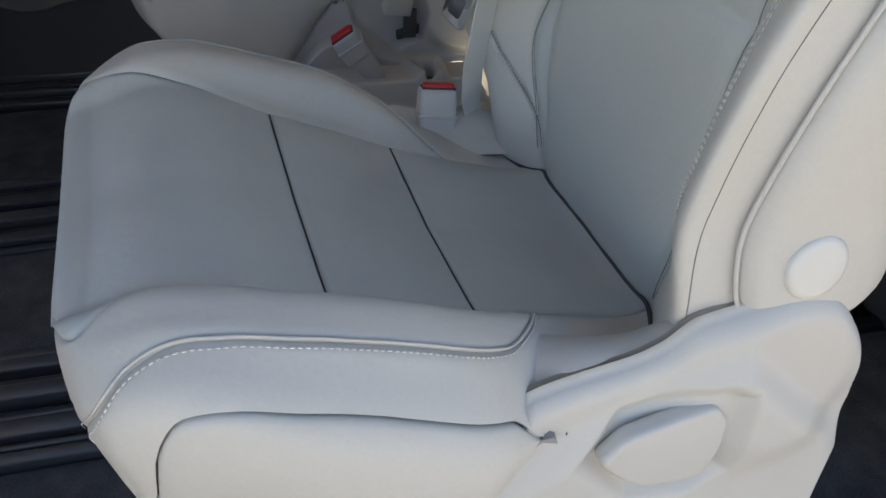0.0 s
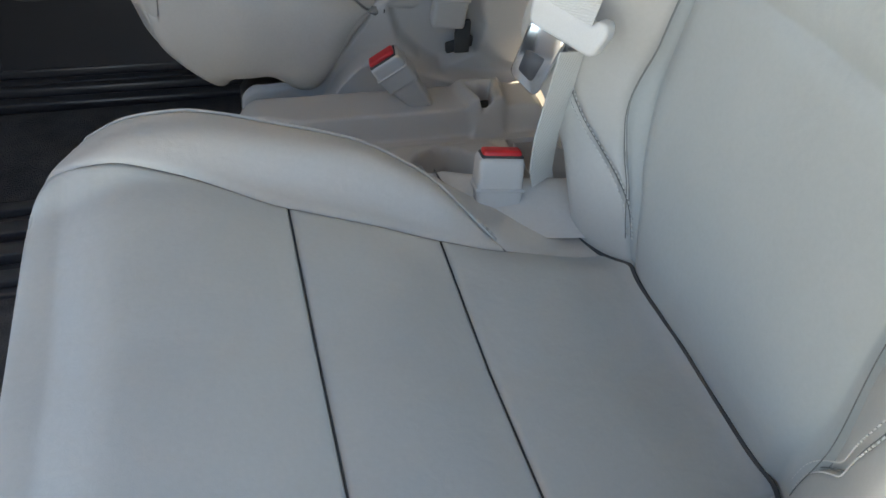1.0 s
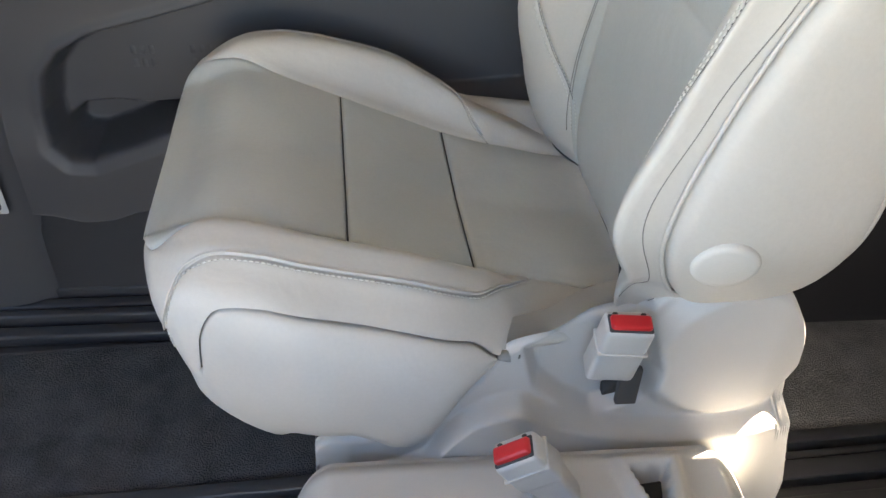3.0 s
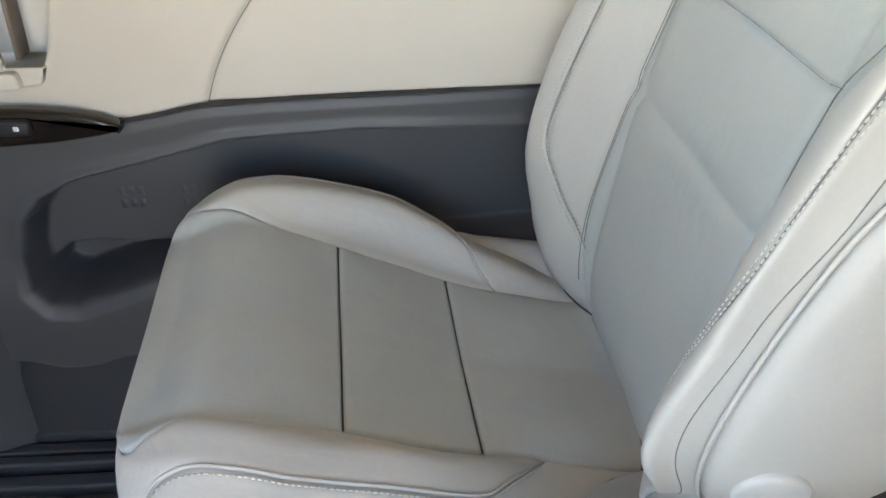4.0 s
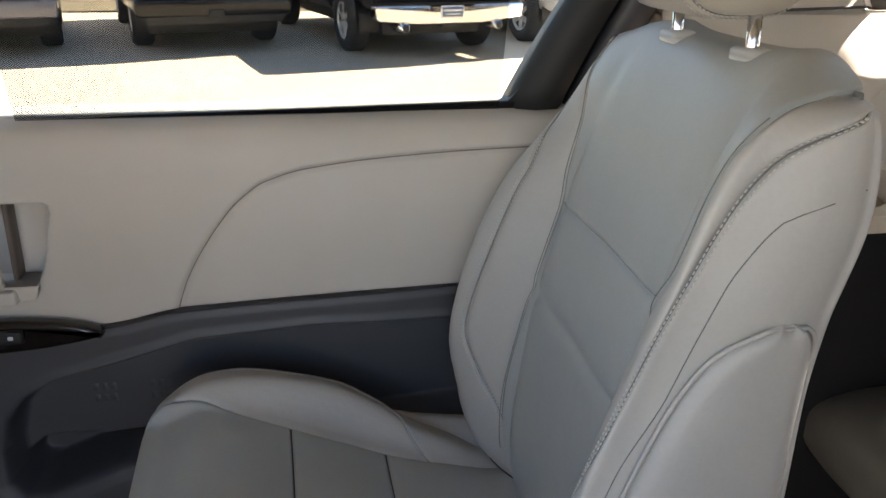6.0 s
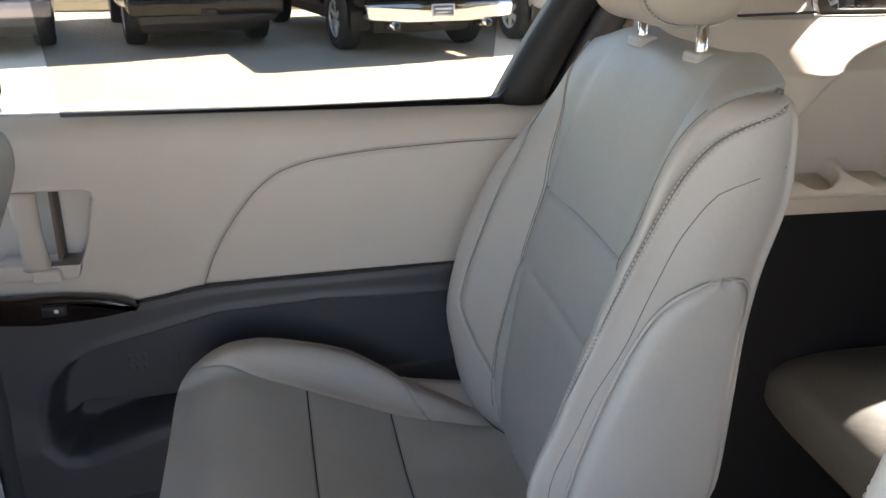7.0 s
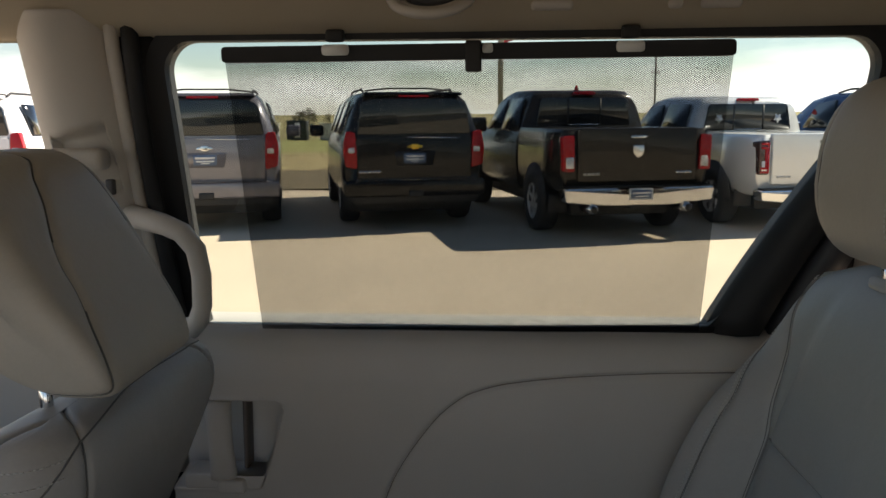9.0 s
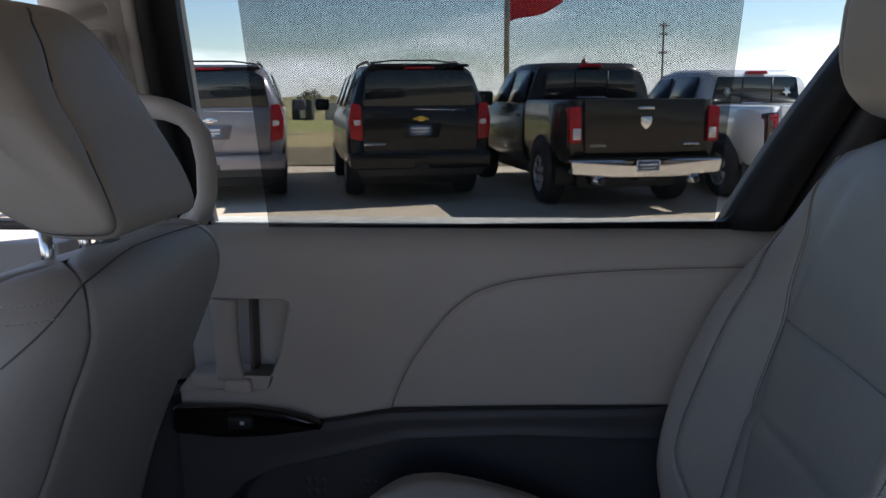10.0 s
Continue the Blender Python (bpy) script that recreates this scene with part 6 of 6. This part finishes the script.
        for v in pr.verts:
            v.co.x += x0 + s * .988 - .015
        part("wheel_arch", pr, BLACK, car)
        part("mud_flap", box((.26, .02, .24), (x0 + s * .84, y0 + .55, GROUND + .42), .005, 1), BLACK, car)
        part("door_handle", box((.03, .16, .03), (x0 + s * 1.0, y0 + 2.35, GROUND + 1.18 + h), .008, 2), paint_, car)
        if decal:
            st = [((.085 if i % 2 else .04) * math.sin(i * math.pi / 5), (.085 if i % 2 else .04) * math.cos(i * math.pi / 5)) for i in range(10)]
            slab("star_decal", [(a * .9 + s * .50, b_ + 1.60 + h) for a, b_ in st], y0 + 1.875, y0 + 1.883, x0, PLATE_W, car, "white painted star on glass", 0)
    for i in range(4):
        slab("name_bar", [(.52 + i * .055, .83 + h), (.56 + i * .055, .83 + h), (.56 + i * .055, .87 + h), (.52 + i * .055, .87 + h)], y0 - .052, y0 - .044, x0, CHROME, car, "", 0)
        slab("name_bar", [(-.72 + i * .055, .83 + h), (-.68 + i * .055, .83 + h), (-.68 + i * .055, .86 + h), (-.72 + i * .055, .86 + h)], y0 - .052, y0 - .044, x0, PLASTIC, car, "", 0)
    slab("hitch", rounded([(-.12, .40), (.12, .40), (.12, .48), (-.12, .48)], .01, 2), y0 - .12, y0 + .1, x0, BLACK, car)
    turned(car, x0, y0)
    slab("chassis", rounded([(-.68, .26), (.68, .26), (.70, .60), (-.70, .60)], .04, 2), y0 + .5, y0 + 5.2, x0, BLACK, car)
    return car


suv(-1.463, 10.80, BLACK_PAINT, "black sport utility vehicle parked tail towards the van", GOLD)
suv(-4.29, 10.40, GREY_PAINT, "grey sport utility vehicle with chrome badge, parked", CHROME)
pickup(1.44, 9.98, BROWN_PAINT, "dark brown crew-cab pickup with chrome bumper, parked", 0.0)
pickup(4.05, 10.80, SILVER_PAINT, "silver pickup with white stars on its rear window", -.10, False, True)
suv(-8.2, 10.8, WHITE_PAINT, "white sport utility vehicle with red tail lights, parked", CHROME)
suv(6.7, 11.4, BLUE_PAINT, "dark blue sport utility vehicle parked behind the pickup", CHROME)
pickup(9.2, 10.8, RED_PAINT, "bright red pickup truck parked further along the row", .05, False)

# ---- flag, poles, field edge
pole = thing("flag_pole", "grey flag pole with a red flag", "flag pole")
tube("mast", [(-.33, 35, GROUND), (-.33, 35, 9.5)], .12, material("pole steel", (.30, .29, .27), .6), pole, n=12)


def flag(u, v):
    return np.stack([-.2 + 2.2 * u, 35 + .12 * np.sin(u * 7 + v * 2), 4.0 + 2.4 * v + .75 * u * (1 - v) + .10 * np.sin(u * 6 + 1)], -1)


sheet("cloth", flag, 0, 1, 0, 1, 30, 20, material("red flag cloth", (.55, .04, .05), .9, grain=300), pole, "red cloth flag", (0, .01, 0))
UT = material("weathered pole wood", (.26, .24, .22), .9)
for x, y, h_ in ((16.2, 90, 8.5),):
    up = thing("utility_pole", "tall weathered utility pole with short cross arms", "utility pole", "utility poles")
    tube("mast", [(x, y, GROUND), (x, y, h_)], .11, UT, up)
    for z in (h_ - .4, h_ - 1.3, h_ - 3.2):
        part("cross_arm", box((1.0, .14, .12), (x, y, z), .02, 1), UT, up)
        for k in (-.4, -.2, .2, .4):
            part("insulator", box((.1, .1, .3), (x + k, y, z + .10), .03, 1), UT, up)
TREE_LEAF, TREE_WOOD = material("winter scrub", (.10, .095, .055), 1.0, var=.4, grain=4), material("bark", (.09, .075, .06), .9)


def scrub(x, y, h_, rnd):
    tr = thing("tree", "bare hazy tree at the far field edge", "tree", "field trees")
    tube("trunk", [(x, y, GROUND), (x + rnd.uniform(-.2, .2), y, GROUND + h_ * .4), (x + rnd.uniform(-.4, .4), y, GROUND + h_ * .8)], [h_ * .03, h_ * .02, h_ * .008], TREE_WOOD, tr, n=7)
    V, F = [], []
    for i in range(14):
        a, b = rnd.uniform(0, 6.28), rnd.uniform(.3, .75)
        p0 = Vector((x, y, GROUND + h_ * b))
        p1 = p0 + Vector((math.cos(a) * h_ * .28, math.sin(a) * h_ * .28, h_ * rnd.uniform(.1, .25)))
        v, f = tube_data([p0, p1], [h_ * .008, h_ * .003], 4)
        F += [tuple(q + len(V) for q in g) for g in f]
        V += v
    mesh_object("limbs", V, F, TREE_WOOD, tr)
    V, F = [], []
    for i in range(420):
        a, r, zz = rnd.uniform(0, 6.28), rnd.uniform(0, 1) ** .6, rnd.uniform(.25, 1.0)
        k = math.sin(math.pi * min(1, max(0, zz * .9))) * .42 + .06
        c = Vector((x + math.cos(a) * r * k * h_, y + math.sin(a) * r * k * h_, GROUND + h_ * zz + rnd.uniform(-.1, .1)))
        s = h_ * rnd.uniform(.012, .03)
        q = Euler((rnd.uniform(0, 6), rnd.uniform(0, 6), rnd.uniform(0, 6))).to_matrix()
        j = len(V)
        V += [c + q @ Vector(p) for p in ((-s, -s, 0), (s, -s, 0), (s, s, 0), (-s, s, 0))]
        F.append((j, j + 1, j + 2, j + 3))
    tagged(mesh_object("crown", V, F, TREE_LEAF, tr, smooth=False), kind="stuff")


rnd = random.Random(4)
for i in range(34):
    scrub(rnd.uniform(-75, 75), rnd.uniform(95, 170), rnd.uniform(1.5, 2.7), rnd)
scrub(-13.2, 52, 1.75, rnd)
scrub(-10.6, 53, 1.6, rnd)
PALE = material("pale rendered wall", (.62, .58, .52), .85, var=.15, grain=12, bump=.3)
for x0, x1 in ((-40, -14.2), (-11.6, -2)):
    fence = thing("boundary_wall", "low pale boundary wall beyond the grass", "wall", "boundary walls", kind="structure")
    part("wall", box((x1 - x0, .25, 1.0), ((x0 + x1) / 2, 50, GROUND + .48), .02, 1), PALE, fence)
    part("coping", box((x1 - x0 + .1, .35, .08), ((x0 + x1) / 2, 50, GROUND + 1.02), .02, 1), PALE, fence)
gate = thing("utility_cabinet", "dark utility cabinet with a pale door by the boundary wall", "cabinet")
part("body", box((1.25, .7, 1.25), (-12.9, 49.6, GROUND + .61), .04, 2), material("dark cabinet paint", (.03, .034, .034), .6), gate)
part("door", box((.34, .05, .95), (-12.85, 49.22, GROUND + .62), .01, 1), PALE, gate, "pale door panel")
VERGE = material("trampled dry verge", (.15, .11, .06), 1.0, var=.3, grain=5, stain=.5)
STRAW = material("straw-coloured mown grass", (.34, .26, .12), 1.0, var=.25, grain=5, stain=.4)
FIELD = material("yellow-green winter grass", (.25, .24, .075), 1.0, var=.3, grain=4, stain=.3)


def tufts(u, v):
    return np.stack([u, v, GROUND - .019 + .04 * np.abs(np.sin(u * 1.7) * np.sin(v * 2.3)) + .05 * np.sin(u * .6 + v * .2) ** 2], -1)


for nm, y0, y1, mat, lab in (("verge", 16.7, 22.5, VERGE, "brown trampled verge beside the lot"), ("straw", 22.5, 33, STRAW, "straw-coloured mown grass beyond the verge"), ("grass", 33, 52, FIELD, "tufty yellow-green winter grass")):
    tagged(sheet(nm, tufts, -70, 70, y0, y1, 160, 30, mat), lab, "grass", kind="stuff")
